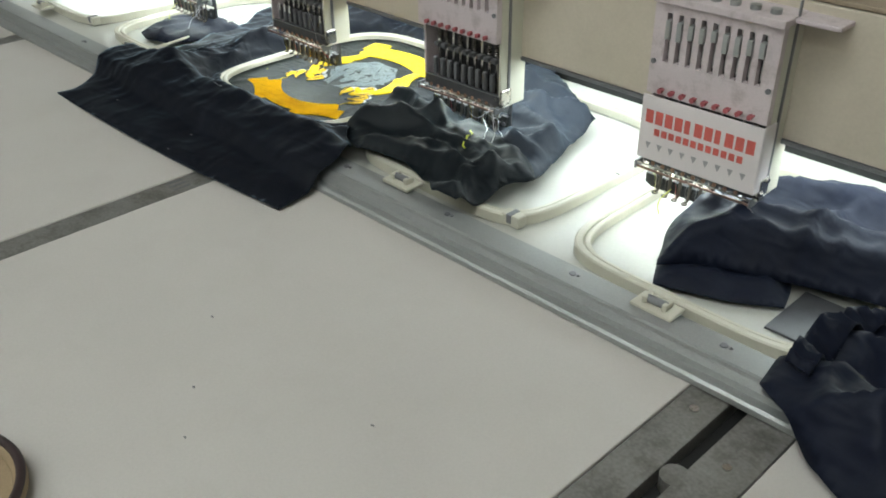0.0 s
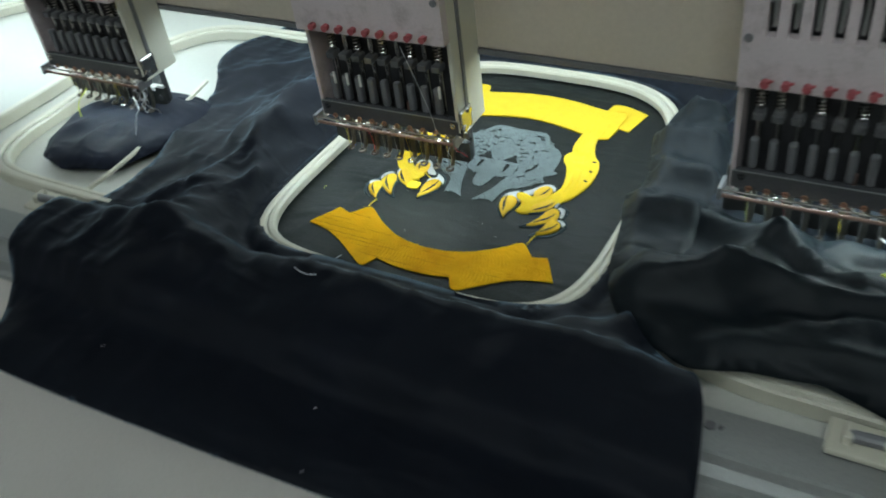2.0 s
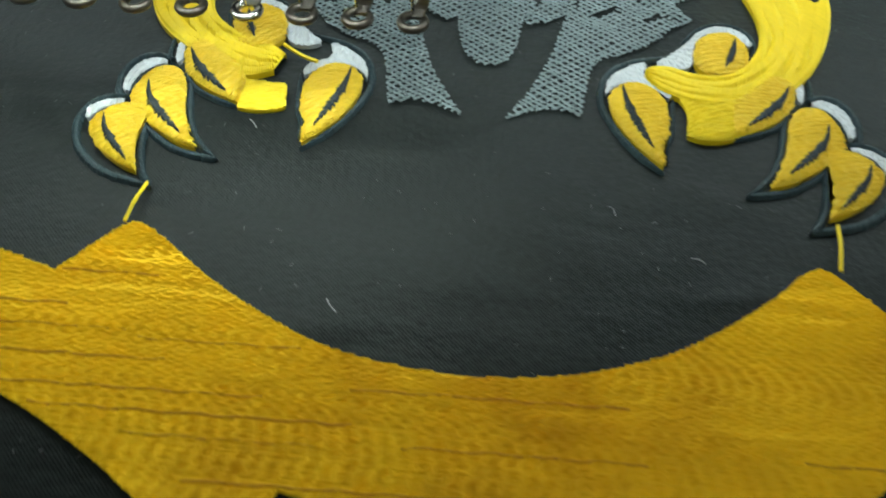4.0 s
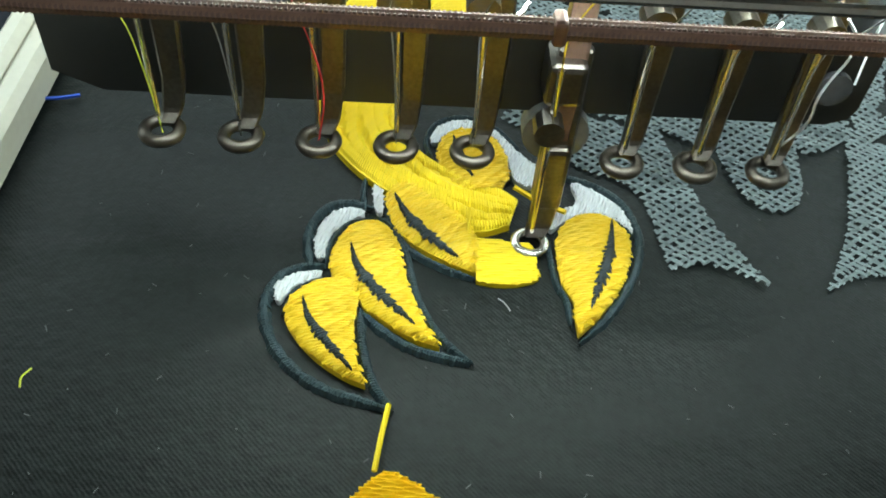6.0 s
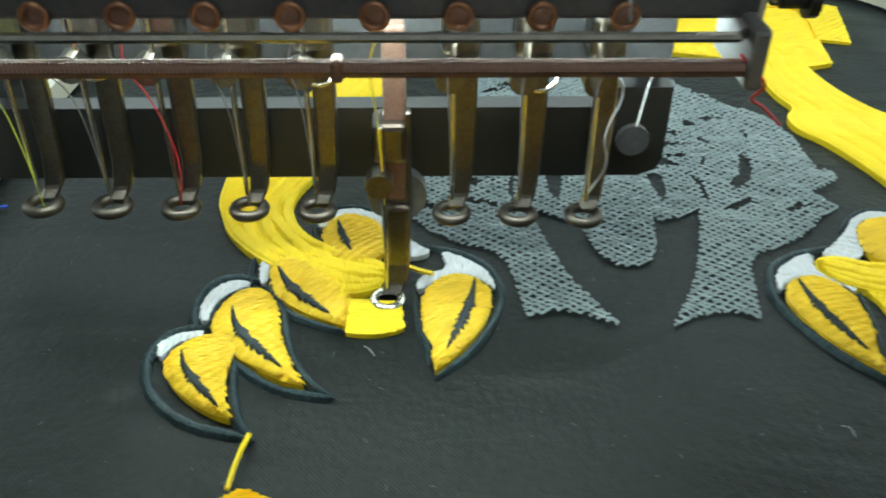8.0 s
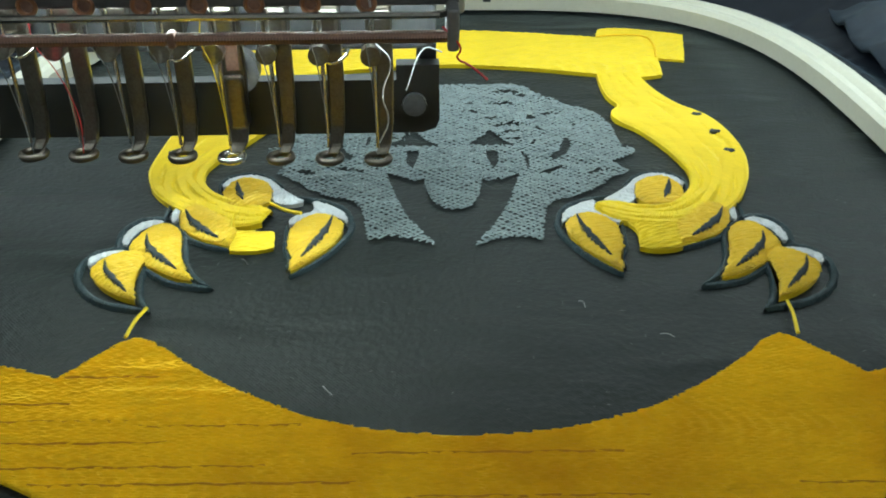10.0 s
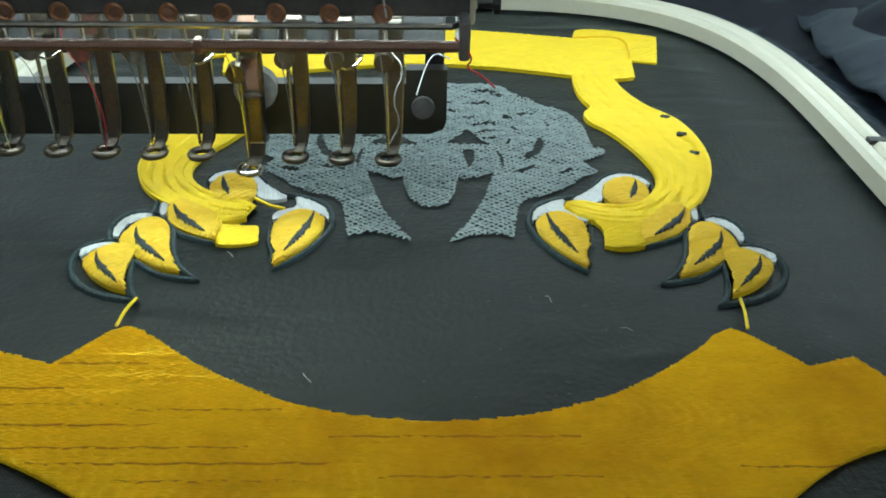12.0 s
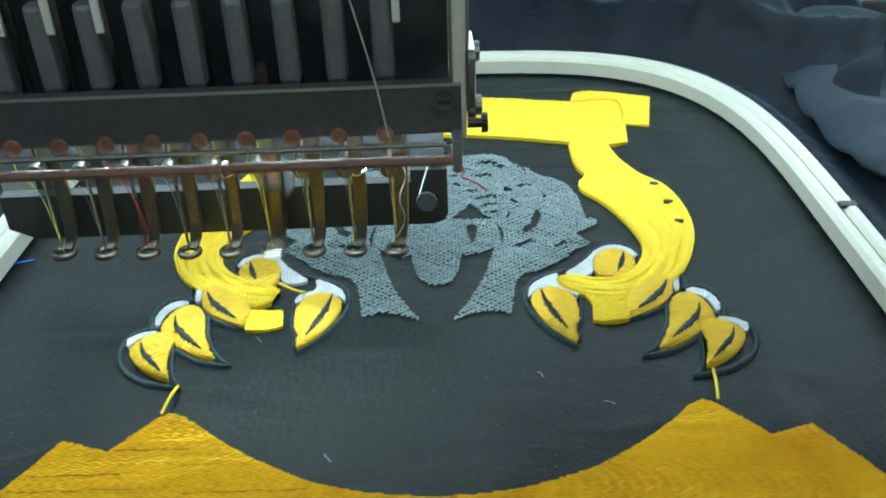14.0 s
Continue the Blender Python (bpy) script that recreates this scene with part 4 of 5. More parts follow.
def embroidery(g):
    # lower ribbon
    right = [(0, -25.2), (13, -24), (23, -21.3), (32, -17.6), (40, -12), (47, -6.6), (52, -1.4), (55, -.2), (58, -2.8), (65.2, -11), (74, -8.2), (85, -26.6), (77.5, -28), (69, -30), (60, -34), (51, -41), (44, -46.2), (37, -52), (34, -52.6), (31, -51), (27.3, -43.4), (17, -46), (0, -47.2)]
    left = [(-12, -46.2), (-23.3, -43.8), (-27, -52), (-29.6, -53), (-32.4, -52), (-42, -46), (-49, -41), (-63, -33.2), (-74, -29.2), (-85.1, -27.8), (-74.2, -8.2), (-64.2, -11.4), (-57, -2.4), (-54.8, -.4), (-52, -1.8), (-46, -6.4), (-39, -12), (-27, -19), (-17, -23)]
    pts = right + left
    corners = tuple(pts.index(c) for c in ((65.2, -11), (74, -8.2), (85, -26.6), (27.3, -43.4), (-23.3, -43.8), (-85.1, -27.8), (-74.2, -8.2), (-64.2, -11.4)))
    part_mesh("lower_ribbon", stitches([shape(pts, 1, corners)], -2, .00046, .0024, .0009, width=.00041, high=.0003, ragged=.0003, relief=.00022, ripple=(26, 480)), M_GOLD, g, "golden yellow stitched ribbon", kind="stuff")
    for i, (y, x0, x1) in enumerate(((-11.2, -63, -45), (-17.6, -78, -58), (-21.5, -80, -48), (-22.6, -48, -22), (-26.2, -82, -40), (-31, -70, -26), (-34.2, -60, -12), (-37.6, -46, -18), (-43.6, -36, 30), (-34.5, 46, 62), (-28.4, -16, 24), (-36.6, -8, 26))):
        part("seam", strand([(x / 1000, (y + .25 * math.sin(x * .8 + i) + .006 * (x - x0)) / 1000, .00102) for x in range(x0, x1, 3)], .00024, 4), M_SEAM, g, "raised stitch seam")
    for sx in (1, -1):
        part("fold_line", strand([(sx * .048, .1585, .0016), (sx * .0575, .1605, .0016), (sx * .0645, .159, .0016), (sx * .065, .149, .0016), (sx * .0632, .139, .0016)], .00025, 4), M_GOLD, g, "thin fold line")
    # upper ribbon
    up = [(0, 167.4), (26, 164.2), (48, 158.6), (66.4, 159.7), (62, 124.4), (54.5, 121.8), (43.7, 125), (24, 130.8), (0, 134.6)]
    pts = up + [(-x, y) for x, y in up[-2:0:-1]]
    part_mesh("upper_ribbon", stitches([shape(pts, 1, (3, 4, len(pts) - 3, len(pts) - 4))], 4, .0006, .0045, .0012, high=.00025), M_YELLOW, g, "bright yellow stitched ribbon", kind="stuff")
    for sx in (1, -1):
        part_mesh("ribbon_end", stitches([shape([(48, 158), (49.4, 167), (52, 170), (60, 169.6), (77.2, 162.7), (71.6, 137.6), (62, 140.2)], sx, (0, 4, 5, 6))], 8 * sx, .0006, .004, .0008, high=.00025), M_YELLOW, g, kind="stuff")
        full = sx == 1
        lg = part_mesh("leg", satin_lanes(LEG_INNER if full else SHORT_INNER, LEG_OUTER if full else SHORT_OUTER, sx, 5, .0013, .0006, 250), M_YELLOW, g, "padded bright yellow leg in satin columns", kind="stuff")
        for cx, cy in ((64, 93), (65.8, 82), (66.2, 70.8)):
            part_mesh("spot", stitches([lens_loop(cx, cy, 1.3, .75, -10, sx)], 20, .0004, .002, .0021), M_INK, lg, "small dark spot", kind="stuff")
        claw(g, CLAW_A, -sx, (10,), 12, MARK_A, CUFF_A)
        claw(g, CLAW_B, -sx, (10,), 12, MARK_B, CUFF_B)
        claw(g, CLAW_C, -sx, (5,), 30, MARK_C, CUFF_C)
        claw(g, CLAW_D, -sx, (9, 12), 8, MARK_D, CUFF_D)
        claw(g, CLAW_E, -sx, (), 15, MARK_E, CUFF_E)
        for i, (line, wide) in enumerate(CORDS):
            part_mesh("border_cord", satin_cord(line, -sx, wide * .82, .0004, .0006, 4 + i, uneven=.35), M_ROPE, g, "dark navy satin border cord", kind="stuff")
        part("jump_thread", strand([(.059, .0088, .0012), (.0583, .004, .0019), (.0574, -.001, .0014)] if full else [(-.0552, .0076, .0012), (-.0558, .003, .0019), (-.0563, -.0012, .0014)], .00034), M_YELLOW, g, "straight yellow jump thread")
    part_mesh("palm_patch", stitches([shape([(-45.4, 35.6), (-44.7, 27.7), (-41.1, 27.1), (-37.5, 28), (-36.2, 28.9), (-36.9, 34.7), (-41.2, 35.2)], 1, (0, 1, 4, 5))], 2, .0005, .004, .0009, high=.0002), M_YELLOW, g, "flat yellow underlay patch", kind="stuff")
    part("jump_thread", strand([(-.0392, .0448, .0022), (-.0355, .0424, .0016), (-.032, .0402, .0022)], .0004), M_YELLOW, g, "straight yellow jump thread")
    part("jump_thread", strand([(-.0458, .0395, .0026), (-.0459, .036, .0016), (-.0455, .0325, .0012)], .0003), M_YELLOW, g, "straight yellow jump thread")
    part_mesh("palm_patch", stitches([shape([(35, 39), (37.6, 35), (36.5, 28), (38.8, 26.8), (43.2, 27), (48.3, 30.2), (52.6, 32.6), (56, 36.7), (58, 43), (50, 41)], 1, (2,))], 5, .0005, .004, .001, high=.00025, puff=.0006), M_YELLOW, g, "padded yellow palm patch", kind="stuff")
    n = len(FACE)
    face = shape(FACE + [(-x, y) for x, y in FACE[:0:-1]], 1, FACE_SHARP + tuple(2 * n - 1 - i for i in FACE_SHARP), 2)
    holes = [lens_loop(q[0], q[1], q[2] * .8, q[3], q[4], sx, 1.1) for q in SLITS for sx in (1, -1)]
    holes += [shape(p, sx, sharp, 2) for p, sharp in OPENINGS for sx in (1, -1)]
    f = part_mesh("grey_motif", stitches([face] + holes, 36, .0012, .0024, .0004, width=.00054, high=.00034, base=False, loose=.12, relief=.0004), M_GREY, g, "open grey lattice stitching", kind="stuff")
    part_mesh("cross_stitches", stitches([face] + holes, -36, .0012, .0024, .0006, width=.00054, high=.00034, base=False, rng=random.Random(9), loose=.12, relief=.0004), M_GREY, f, "open grey lattice stitching", kind="stuff")
    # lint and thread ends on the panel
    rng = random.Random(21)
    verts, faces = [], []
    for _ in range(600):
        x, y = rng.uniform(-.1, .09), rng.uniform(-.05, .17)
        w, l = rng.uniform(0, 6.28), rng.uniform(.00012, .00045)
        k = len(verts)
        for a, b, z in ((-l, -.00007, .0001), (l, -.00007, .0003), (l, .00007, .0003), (-l, .00007, .0001)):
            verts.append((x + a * math.cos(w) - b * math.sin(w), y + a * math.sin(w) + b * math.cos(w), z))
        faces.append((k, k + 1, k + 2, k + 3))
    part("lint", raw(verts, faces), M_LINT, g, "tiny grey lint specks", kind="stuff")
    for a in (((-.0418, .0252, .0004), (-.041, .0242, .0009), (-.0402, .0232, .0004)), ((.0218, .0102, .0004), (.0224, .0092, .0012), (.0228, .0082, .0004)),
              ((.0345, .0003, .0004), (.0356, -.0003, .001), (.0366, -.0006, .0004)), ((-.0218, -.0128, .0004), (-.0214, -.014, .0009), (-.0202, -.015, .0004))):
        part("lint_fibre", strand(a, .00009, 4), M_GREYPRINT, g, "short pale lint fibre")
    part("thread_end", strand([(-.0445, -.062, .003), (-.046, -.055, .002), (-.0455, -.0495, .0006)], .0003), M_WHITE, g, "loose white thread end")
    part("thread_end", strand([(-.098, .0105, .0004), (-.0987, .009, .0008), (-.0985, .0078, .0004)], .00012), M_GREENTHREAD, g, "loose lime thread end")
    part("thread_end", strand([(-.1155, .0605, .001), (-.114, .059, .0014), (-.1105, .0592, .0012), (-.107, .061, .0008)], .0003), M_BLUEINK, g, "loose blue thread end")


# ---- sewing heads ----
def sewing_head(k, plate):
    """One sewing head; its origin is on the bed below the middle needle."""
    h = thing("sewing_head", (HEAD_X + k * PITCH_HEAD, k * .0045, 0), "pinkish white nine-needle head with printed front plate" if plate else "pinkish white nine-needle head with open black needle case", "sewing head", "sewing heads")
    h.rotation_euler = (0, 0, HEAD_TURN)
    x0, x1 = -.048, .0545
    # slotted front
    slots = [(i - 4) * NEEDLE + .0035 for i in range(9)]
    xs = [x0] + [v for s in slots for v in (s - .0023, s + .0023)] + [x1]
    zs = (.112, .139, .177, .184)
    b = bmesh.new()
    grid = [[b.verts.new((x, .02, z)) for x in xs] for z in zs]
    cells = [b.faces.new((grid[r][c], grid[r][c + 1], grid[r + 1][c + 1], grid[r + 1][c])) for r in range(3) for c in range(len(xs) - 1) if r != 1 or c % 2 == 0]
    for v in bmesh.ops.extrude_face_region(b, geom=cells)["geom"]:
        if isinstance(v, bmesh.types.BMVert):
            v.co.y = .0265
    bmesh.ops.recalc_face_normals(b, faces=b.faces)
    part("front_cover", b, M_HEAD, h, "pinkish white slotted front cover")
    for sxx in (x0 + .0035, x1 - .0035):
        part("cover_screw", cyl(bmesh.new(), (sxx, .0202, .138), (sxx, .0188, .138), .0021, 14), M_POST, h, "dark cover screw")
    part("slot_back", bx(x0 + .001, x1 - .001, .034, .036, .113, .183), M_DARK, h, "dark inside of the slots")
    for s in slots:
        b = bx(s - .0011, s + .0011, .0245, .033, .142, .176, bevel=.0004)
        box(b, s - .0021, s + .0021, .0178, .027, .163 - .003 * (int(s * 900) % 3), .1715, bevel=.0006)
        part("take_up_lever", b, M_ALU, h, "bright steel take-up lever")
    for s in slots:
        b = cyl(bmesh.new(), (s, .0165, .116), (s, .021, .116), .0021, 10)
        cyl(b, (s, .0172, .1165), (s + .0036, .0172, .1185), .0008, 8)
        part("thread_clip", b, M_REDPINK, h, "small red thread clip")
    part("side_cover", bx(x0, x0 + .0028, .0267, .0615, .047, .184, bevel=.0008), M_HEAD, h, "pinkish white side cover")
    part("side_cover", bx(x1 - .0028, x1, .0267, .0615, .047, .184, bevel=.0008), M_CREAM, h, "cream side cover")
    part("side_strip", bx(x1 + .0002, x1 + .0012, .036, .039, .055, .2), M_POST, h, "narrow dark seam strip")
    cap = part("top_cap", bx(x0 - .001, x1 + .0012, .0165, .0618, .1842, .19, bevel=.0008), M_HEAD, h, "pinkish white top cap")
    for i in range(6):
        part("thread_roller", cyl(bmesh.new(), (x0 + .012 + .0155 * i, .03, .19), (x0 + .012 + .0155 * i, .03, .1935), .004, 14), M_ALU, cap, "small steel thread roller")
    part("cap_bracket", bx(x1 + .0014, x1 + .034, .03, .0615, .186, .1895, bevel=.0008), M_HEAD, h, "pinkish white bracket beside the cap")
    # needle case
    part("case_back", bx(x0 + .003, x1 - .003, .044, .047, .05, .112), M_DARK, h, "black needle case")
    part("needle_lamp", bx(x0 + .004, x1 - .004, .031, .0365, .0488, .0498), M_HEADLED, h, "glowing white needle lamp")
    # Shield added above the lamp so its glow stays out of the case.
    part("lamp_shield", bx(x0 + .0035, x1 - .0035, .0304, .0438, .05, .0512), M_DARK, h, "black shield added above the needle lamp to stop its glow")
    part("lower_plate", bx(x0 + .001, x1 - .001, .0262, .0302, .0488, .0595, bevel=.0006), M_DARK, h, "black lower front plate")
    part("plate_edge", bx(x0 + .001, x1 - .001, .0259, .0263, .0591, .0597), M_ALU, h, "bright worn edge")
    for sxx in (x0 + .006, x1 - .0045):
        s = part("plate_screw", cyl(bmesh.new(), (sxx, .0252, .0562), (sxx, .0263, .0562), .002, 16), M_STEEL, h)
        part("screw_slot", bx(sxx - .0014, sxx + .0014, .0249, .0251, .0559, .0565), M_KNOB, s)
    for i in range(9):
        x = (i - 4) * NEEDLE
        b = bx(x - .0022, x + .0022, .031, .0355, .0585, .0765, bevel=.0012)
        part("guide_post", b, M_POST, h, "dark grey guide post")
        b = cyl(bmesh.new(), (x, .0398, .0502), (x, .0398, .112), .0017, 10)
        part("needle_bar", b, M_STEEL, h, "steel needle bar")
        b = bx(x - .003, x + .003, .0335, .0415, .086, .0905, bevel=.0008)
        part("bar_clamp", b, M_POST, h, "dark needle bar clamp")
        if i % 2 == k % 2 or i in (0, 8):
            coil = [(x + .0027 * math.cos(w * .9), .0388 + .0027 * math.sin(w * .9), .092 + .0185 * w / 60) for w in range(60)]
            part("spring", tube(coil, .0005, 4), M_STEEL, h, "steel coil spring")
        ex = x * .985 + .0002
        e = part("eyelet", tube([(ex + .0014 * math.cos(a * math.pi / 10), .0254, .0496 + .0014 * math.sin(a * math.pi / 10)) for a in range(20)], .00042, 6, closed=True), M_COPPER, h, "copper thread eyelet", smooth=True)
        part("eyelet_hole", cyl(bmesh.new(), (ex, .0256, .0496), (ex, .0275, .0496), .0014, 16), M_SPRING, e)
    if plate:
        p = part("front_plate", bx(x0 - .001, x1 + .001, .0175, .0195, .056, .1105, bevel=.0006), M_PLATE, h, "white plate with red print")
        part("plate_side", bx(x1 - .001, x1 + .0012, .0197, .036, .056, .1105, bevel=.0004), M_PLATE, p)
        # the name and number become bars
        for i in range(11):
            w = .0079
            a = x0 + .004 + i * .00875
            part("name_bar", bx(a, a + w * (.6 if i in (4, 7) else .86), .0171, .0174, .088, .099), M_RED, p, "red printed bar")
        for i in range(12):
            a = x0 + .013 + i * .0066
            part("number_bar", bx(a, a + .0048, .0171, .0174, .0785, .0842), M_RED, p, "small red printed bar")
        for i in range(9):
            a = x0 + .0085 + i * .0105
            b = raw([(a - .0025, .0172, .0712), (a + .0025, .0172, .0712), (a, .0172, .0655), (a - .0025, .0174, .0712), (a + .0025, .0174, .0712), (a, .0174, .0655)], [(0, 2, 1), (3, 4, 5), (0, 1, 4, 3), (1, 2, 5, 4), (2, 0, 3, 5)])
            part("triangle_mark", b, M_GREYPRINT, p, "small grey printed triangle")
    # thread guide rods
    rod = [(x0 - .004, .0255, .0485), (x0 - .0035, .022, .0485), (x1 - .0045, .022, .0485), (x1 - .0025, .024, .0485), (x1 - .0025, .028, .0485)]
    part("guide_rod", tube(rod, .00065, 8), M_STEEL, h, "thin bright guide rod")
    coil = []
    for w in range(0, 1200):
        x = x0 - .003 + (x1 - x0) * w / 1200
        coil.append((x, .0222 + .0009 * math.cos(w * 1.0472), .0448 + .0009 * math.sin(w * 1.0472)))
    part("spring_rod", tube([(x0 - .003, .0222, .0448), (x0 + .045, .0222, .0448), (x1 - .003, .0222, .0448)], .00105, 8), M_SPRING, h, "brown spring-wound rod")
    part("spring_coil", tube(coil, .00026, 5), M_COIL, h, "brown wire coil")
    part("spring_joint", bx(.0047, .0061, .0209, .0236, .0434, .0462, bevel=.0005), M_SPRING, h)
    part("rod_bracket", bx(x1 - .0032, x1 - .0012, .0205, .034, .0425, .0498, bevel=.0006), M_POST, h)
    part("rod_bracket", bx(x0 - .0045, x0 - .002, .0205, .034, .0425, .0498, bevel=.0006), M_POST, h)
    b = cyl(bmesh.new(), (x1, .024, .052), (x1 + .0038, .024, .052), .001, 10)
    cyl(b, (x1 + .0028, .024, .052), (x1 + .004, .024, .052), .002, 14)
    part("side_knob", b, M_KNOB, h, "black round-headed side screw")
    b = bx(x1 + .0002, x1 + .002, .026, .04, .05, .066, bevel=.0015)
    br = part("side_bracket", b, M_STEEL, h, "steel side bracket with screws")
    for y, z in ((.0295, .0535), (.0365, .0625)):
        part("bracket_screw", cyl(bmesh.new(), (x1 + .0018, y, z), (x1 + .0032, y, z), .0021, 14), M_STEEL, br)
    # black plate behind the feet with its chamfered end
    prof = [(-.053, .021), (-.047, .0182), (.047, .0182), (.0498, .0192), (.0505, .021), (.0505, .0325), (.042, .0325), (.042, .0295), (-.053, .0295)]
    verts = [(x, y, z) for y in (.043, .0465) for x, z in prof]
    m = len(prof)
    bm = raw(verts, [tuple(range(m)), tuple(range(m, 2 * m))[::-1]] + [(i, i + m, (i + 1) % m + m, (i + 1) % m) for i in range(m)])
    bmesh.ops.recalc_face_normals(bm, faces=bm.faces)
    part("needle_guard", bm, M_KNOB, h, "black guard plate behind the feet")
    part("clamp_bar", bx(-.0525, .05, .0442, .0475, .0352, .0497, bevel=.0006), M_DARK, h, "black bar behind the needle clamps")
    part("guard_screw", cyl(bmesh.new(), (.0455, .0431, .0245), (.0455, .042, .0245), .0024, 16), M_DARK, h)
    part("guard_hanger", bx(-.046, -.042, .0477, .05, .02, .0499), M_DARK, h)
    part("guard_hanger", bx(.046, .05, .0477, .05, .02, .0499), M_DARK, h)
    part("paper_tag", bx(-.0575, -.0465, .054, .0546, .0185, .03), M_PAPER, h, "scrap of white tape")
    # arm behind the needle case
    verts = [(-.012, .048, .054), (.045, .048, .054), (.0535, .048, .13), (-.03, .048, .13), (-.008, .0605, .06), (.04, .0605, .06), (.0535, .0605, .13), (-.03, .0605, .13)]
    bm = raw(verts, [(0, 1, 2, 3), (5, 4, 7, 6), (1, 5, 6, 2), (4, 0, 3, 7), (4, 5, 1, 0), (3, 2, 6, 7)])
    bmesh.ops.recalc_face_normals(bm, faces=bm.faces)
    bmesh.ops.bevel(bm, geom=list(bm.edges), offset=.003, segments=2, affect="EDGES")
    part("arm", bm, M_CREAM, h, "cream tapered machine arm")
    # presser feet with needles
    feet = []
    for i in range(9):
        x = (i - 4) * NEEDLE
        live = i == 5
        bm = bmesh.new()
        w = .0016 if not live else .0021
        # shank: upright strip, then a bend towards the ring
        pts = [(.0018, .0395, .0455), (.0018, .0393, .03), (.0017, .0388, .021), (.0013, .0378, .0172), (.0006, .0366, .0158)]
        prev = None
        for j, (px, py, pz) in enumerate(pts):
            ww = w * (1, 1, .86, .8, .7)[j]
            ringv = [bm.verts.new((px + a * ww, py + c * .0008, pz)) for a, c in ((-1, -1), (1, -1), (1, 1), (-1, 1))]
            if prev:
                for q in range(4):
                    bm.faces.new((prev[q], prev[(q + 1) % 4], ringv[(q + 1) % 4], ringv[q]))
            else:
                bm.faces.new(ringv)
            prev = ringv
        bm.faces.new(prev[::-1])
        bmesh.ops.recalc_face_normals(bm, faces=bm.faces)
        bmesh.ops.bevel(bm, geom=list(bm.edges), offset=.0003, segments=1, affect="EDGES")
        f = part("presser_foot", bm, M_FOOT, h, "worn steel presser foot")
        f.location = (x, 0, .002 + .0003 * (4 - i))
        ringp = [(.0021 * math.cos(a * math.pi / 12), .0355 + .0021 * math.sin(a * math.pi / 12), .0152) for a in range(24)]
        part("foot_ring", tube(ringp, .0008, 8, closed=True), M_RING if not live else M_STEEL, f, "round foot ring", smooth=True)
        if live:
            part("foot_block", bx(-.0002, .0036, .0372, .0412, .02, .031, bevel=.0007), M_FOOT, f, "dark steel foot block")
            part("foot_shaft", bx(.0001, .0033, .0385, .0412, .0312, .058, bevel=.0005), M_SPRING, f, "brown foot shaft")
            part("foot_collar", cyl(bmesh.new(), (.0017, .041, .0305), (.0017, .044, .0305), .0044, 24), M_POST, f, "grey round collar")
        nd = part("needle", cyl(bmesh.new(), (-.0002, .0362, .0445), (0, .0356, .0175), .00048, 8, .0003), M_STEEL, f, "thin steel needle")
        b = bx(-.0015, .0033, .0365, .0425, .0385, .0445, bevel=.0008)
        part("needle_clamp", b, M_FOOT, f, "dark needle clamp")
        part("clamp_screw", cyl(bmesh.new(), (-.0006, .0368, .0365), (-.0006, .0338, .0365), .0019, 12), M_FOOT, f, "round clamp screw")
        if i in (1, 7, 4):
            loop_ = [(.0017 + .003 * math.cos(a * math.pi / 8), .0385 + .003 * math.sin(a * math.pi / 8), .0352 + .0008 * math.cos(a * math.pi / 4)) for a in range(16)]
            part("wire_loop", tube(loop_, .0003, 5, closed=True), M_STEEL, f, "bright wire loop")
        feet.append(f)
        tcol = {2: M_REDTHREAD, 0: M_GREENTHREAD, 5: M_YELLOW}.get(i, M_POST)
        rr = .00011
        part("thread", strand([(x + .0002, .0252, .0475), (x - .0012, .028, .042), (x - .0008, .034, .036), (x - .0002 + (.0015 if i == 2 else 0), .0352, .026), (x, .0356, .018)], rr, 4), tcol, h, "taut sewing thread")
    if k == 0:
        part("loose_thread", strand([(x1 - .004, .022, .0465), (x1 - .0005, .02, .0435), (x1 - .002, .022, .041), (x1 + .001, .024, .039), (x1 + .004, .025, .036)], .0002, 4), M_REDTHREAD, h, "tangled red thread end")
        part("loose_thread", strand([(.0385, .034, .04), (.042, .035, .036), (.039, .034, .03), (.041, .036, .024), (.0385, .0365, .019)], .00018, 4), M_WHITE, h, "tangled white thread end")
        part("loose_thread", strand([(.044, .036, .03), (.047, .042, .037), (.051, .043, .035)], .00016, 4), M_WHITE, h, "tangled white thread end")
        part("top_thread", strand([(.026, .018, .11), (.0315, .022, .085), (.0365, .025, .062), (.0385, .0252, .049)], .00022, 4), M_WHITE, h, "loose pale thread")
        for i in (0, 1, 2, 8):
            xx = (i - 4) * NEEDLE + .003
            part("bright_pin", bx(xx - .0008, xx + .0008, .0297, .0308, .071, .0795, bevel=.0003), M_PAPER, h, "bright steel pin")
    else:
        part("loose_thread", strand([(.03, .03, .03), (.045, .02, .026), (.052, .01, .03), (.056, .0, .018)], .0004, 4), M_WHITE, h, "loose pale thread end")
        part("loose_thread", strand([(-.02, .03, .03), (-.026, .02, .02), (-.02, .015, .012)], .0004, 4), M_GREENTHREAD, h, "loose lime thread end")
        rng = random.Random(31 + k)
        for q in range(5):
            px, py, pz = x1 - .012 + .014 * rng.random(), .024, .05 - .012 * rng.random()
            pts = [(px, py, pz)]
            for _ in range(6):
                px, py, pz = px + rng.uniform(-.006, .007), py + rng.uniform(-.006, .003), pz + rng.uniform(-.008, .004)
                pts.append((px, py, max(.012, pz)))
            part("loose_thread", strand(pts, .00032, 4), M_WHITE if q % 2 else M_GREYPRINT, h, "tangled pale thread end")
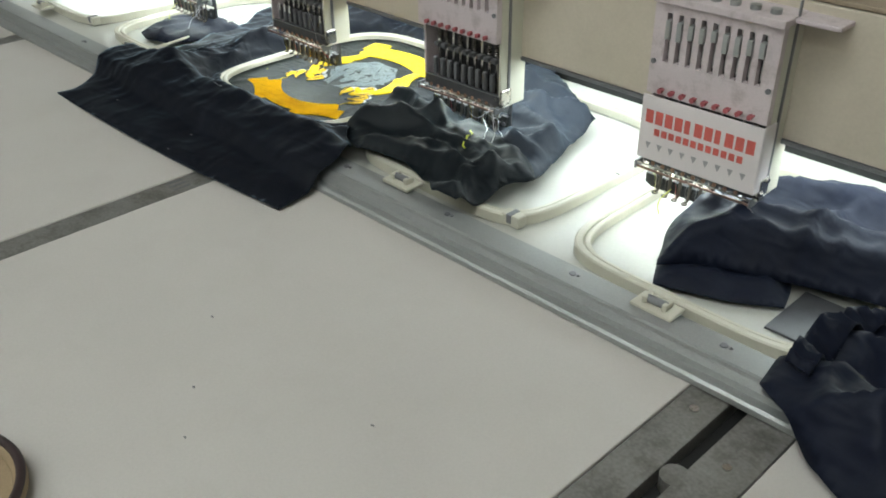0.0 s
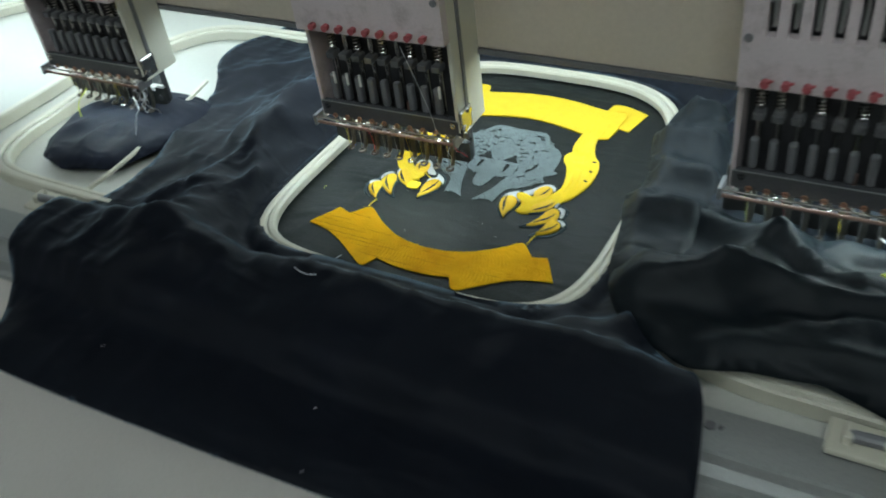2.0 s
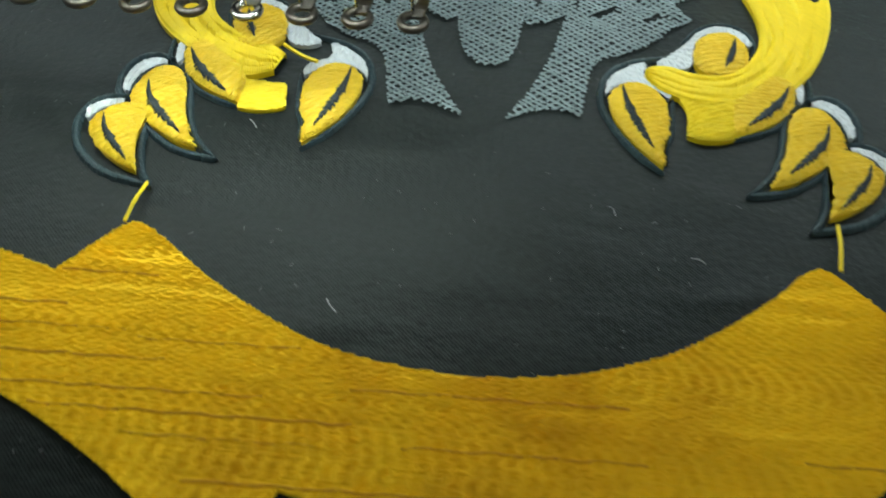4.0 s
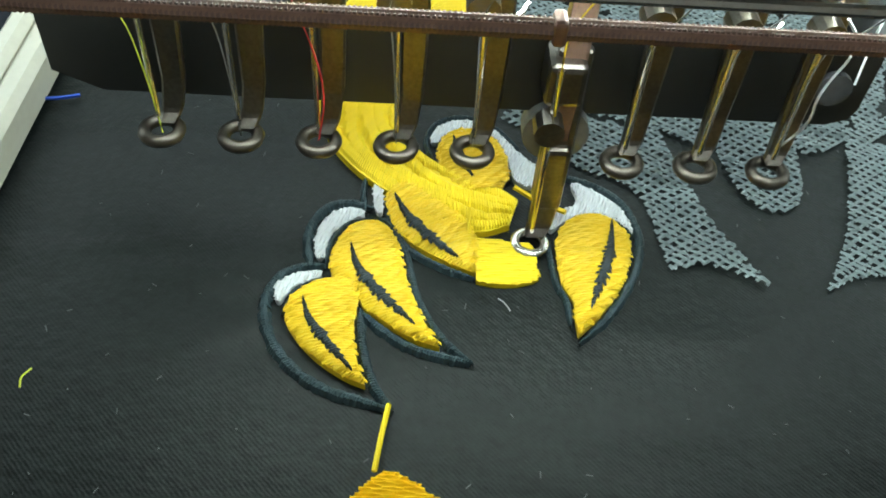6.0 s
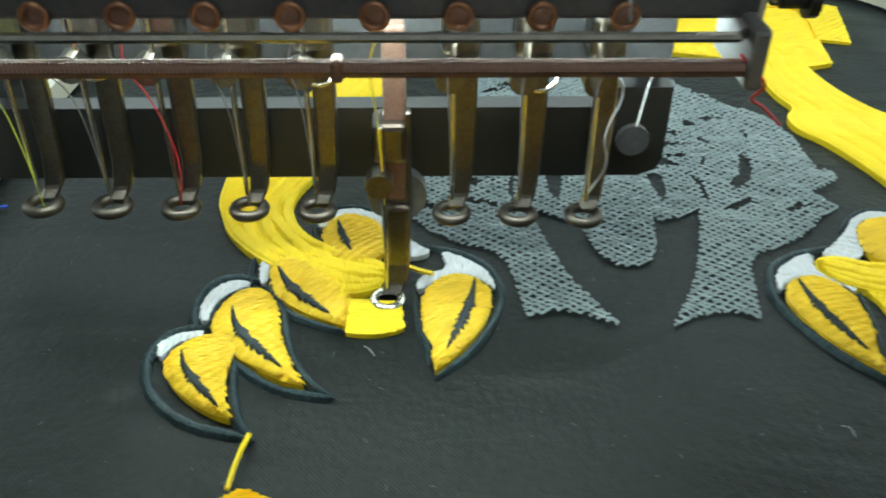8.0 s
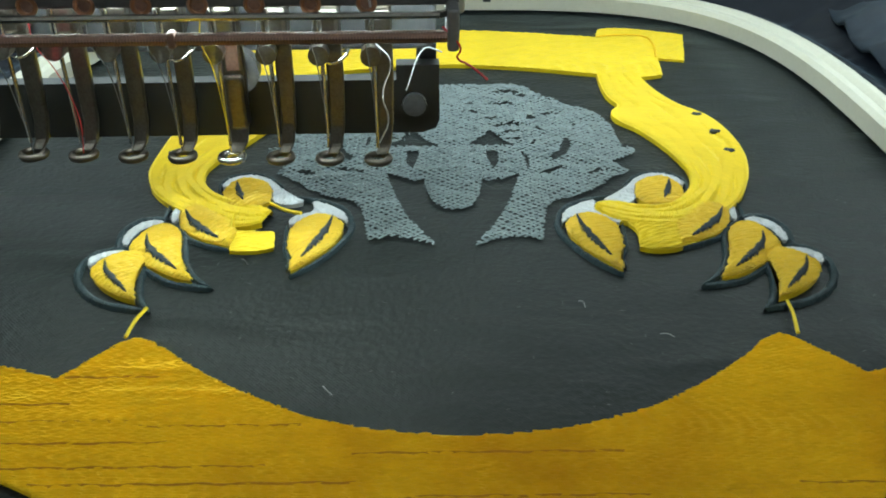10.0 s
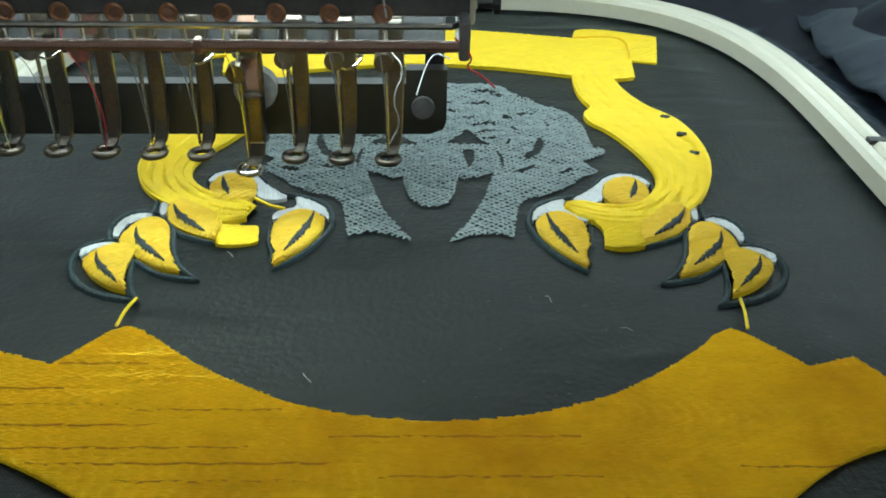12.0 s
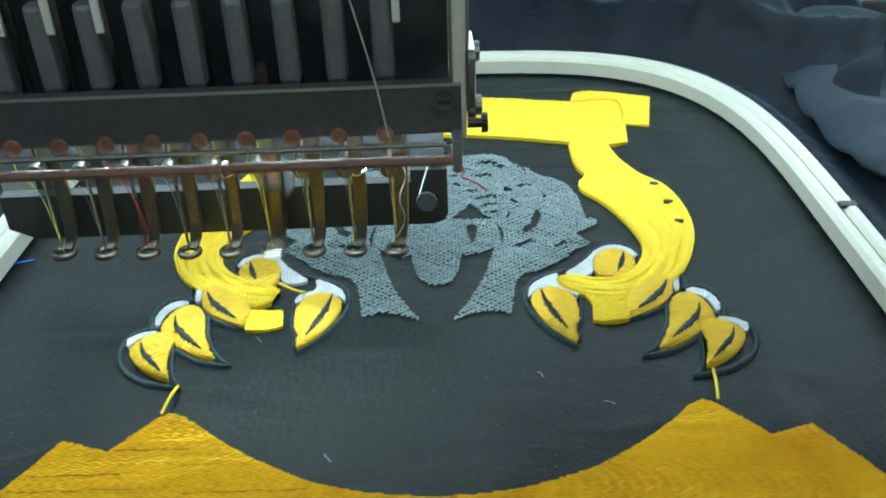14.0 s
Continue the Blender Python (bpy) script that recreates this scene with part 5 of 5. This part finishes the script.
    return h, feet[5]


def beam():
    b = thing("machine_beam", (0, 0, 0), "long beige painted machine beam carrying the sewing heads", "beam")
    part("front_panel", bx(-1.3, 1.6, .062, .066, .092, .196, bevel=.001), M_BEIGE, b, "beige front panel")
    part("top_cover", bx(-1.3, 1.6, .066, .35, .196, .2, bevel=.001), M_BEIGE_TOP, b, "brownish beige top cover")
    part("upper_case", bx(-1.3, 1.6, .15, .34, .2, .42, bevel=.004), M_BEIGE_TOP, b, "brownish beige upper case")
    part("underside", bx(-1.3, 1.6, .066, .33, .1045, .108), M_BEIGE, b, "beige underside")
    part("lower_lip", bx(-1.3, 1.6, .0605, .068, .0885, .0918), M_POST, b, "dark lower lip")
    part("back_panel", bx(-1.3, 1.6, .33, .335, -.0035, .196), M_BED, b, "white back panel")
    for x in (-1.25, 1.55):
        part("end_post", bx(x - .05, x + .05, .2, .335, -.0035, .196, bevel=.004), M_BEIGE, b)
    led = thing("led_strip", (0, 0, 0), "bright white led work light strip under the beam", "work light")
    part("strip_holder", bx(-1.25, 1.5, .07, .13, .0888, .1044), M_ALU, led)
    part("diodes", bx(-1.24, 1.49, .072, .127, .0868, .0886), M_LED, led, "glowing white diodes")
    part("strip_holder", bx(-1.25, 1.5, .2, .25, .0985, .104), M_ALU, led)
    part("diodes", bx(-1.24, 1.49, .205, .245, .0962, .0984), M_LED, led, "glowing white diodes")
    r = thing("back_rail", (0, 0, 0), "dark edged aluminium rear frame rail", "rail")
    part("extrusion", bx(-1.2, 1.5, .245, .28, -.0035, .012, bevel=.002), M_ALU, r)
    part("dark_edge", bx(-1.2, 1.5, .241, .2449, -.0035, .009), M_BLACKGAP, r, "dark rail edge")
    MOVERS.append(r)


def clutter():
    t = thing("tan_tray", (.35, -.524, -.003), "tan round tray with a dark brown corded rim on the table", "tray")
    b = bmesh.new()
    cyl(b, (0, 0, 0), (0, 0, .004), .052, 40)
    part("tray_base", b, M_TAN, t)
    part("tray_wall", tube([(.053 * math.cos(a * math.pi / 24), .053 * math.sin(a * math.pi / 24), .006) for a in range(48)], .0045, 8, closed=True), M_TAN, t, smooth=True)
    part("rim", tube([(.0545 * math.cos(a * math.pi / 24), .0545 * math.sin(a * math.pi / 24), .0115) for a in range(48)], .0028, 8, closed=True), M_RIM, t, "dark brown corded rim", smooth=True)
    rng = random.Random(4)
    for x, y in ((.3976, -.388), (.36, -.36), (.3, -.31), (.47, -.3), (.52, -.36)):
        s = new("lint_speck")
        tagged(s, "tiny dark lint speck on the table", "lint", "lint specks")
        s.location = (x, y, -.003)
        part("fibre", strand([(0, 0, .0006), (.001 + rng.random() * .001, .0006, .0012), (.0022, -.0003 + rng.random() * .001, .0006)], .0005, 5), M_POST, s)


room()
table()
rail()
hoops()
garments()
HEADS = [sewing_head(k, k == 2) for k in (-2, -1, 0, 1, 2, 3)]
beam()
clutter()

# lowered share of the live foot, 1 is on the cloth
DOWN = {4.3: 1, 4.4: .2, 4.5: .45, 4.6: .3, 4.9: 0, 5.0: 0, 5.2: 0, 5.5: .35, 5.8: 1, 6.0: 1, 6.1: 1, 6.4: 1, 6.5: 1, 6.7: 0, 7.0: .1, 7.3: .8, 7.5: 1, 7.6: 1, 7.9: 1, 8.0: 1, 8.2: .3, 8.5: .15, 8.7: 0,
        10.8: 1, 11.0: 1, 11.2: .2, 11.5: .15, 11.6: 1, 12.0: .2, 12.5: .2, 13.0: 1, 13.5: .1, 14.0: 0}


def motions():
    """The hoop frame jogs sideways under the heads and the live feet beat."""
    for ob in MOVERS:
        x, y, z = ob.location
        turn = math.degrees(ob.rotation_euler[2])
        walk(ob, [(t, pose(x + dx, y + dy, z, 0, 0, turn)) for t, dx, dy in STITCH])
    # the bunched fold slides off the hoop while the frame jogs
    for ob in SLIPPING:
        walk(ob, [(0, pose(-.006, 0, .002)), (2.2, pose(-.006, 0, .002)), (4.3, pose(.044, 0, -.001)), (14, pose(.044, 0, -.001))])
    beats = [(i / 10, DOWN.get(i / 10, 1.0 if i % 2 else 0.0)) for i in range(141)]
    for _, foot in HEADS:
        x, y, z = foot.location
        walk(foot, [(t, pose(x, y, z - .0163 * d)) for t, d in beats])


motions()
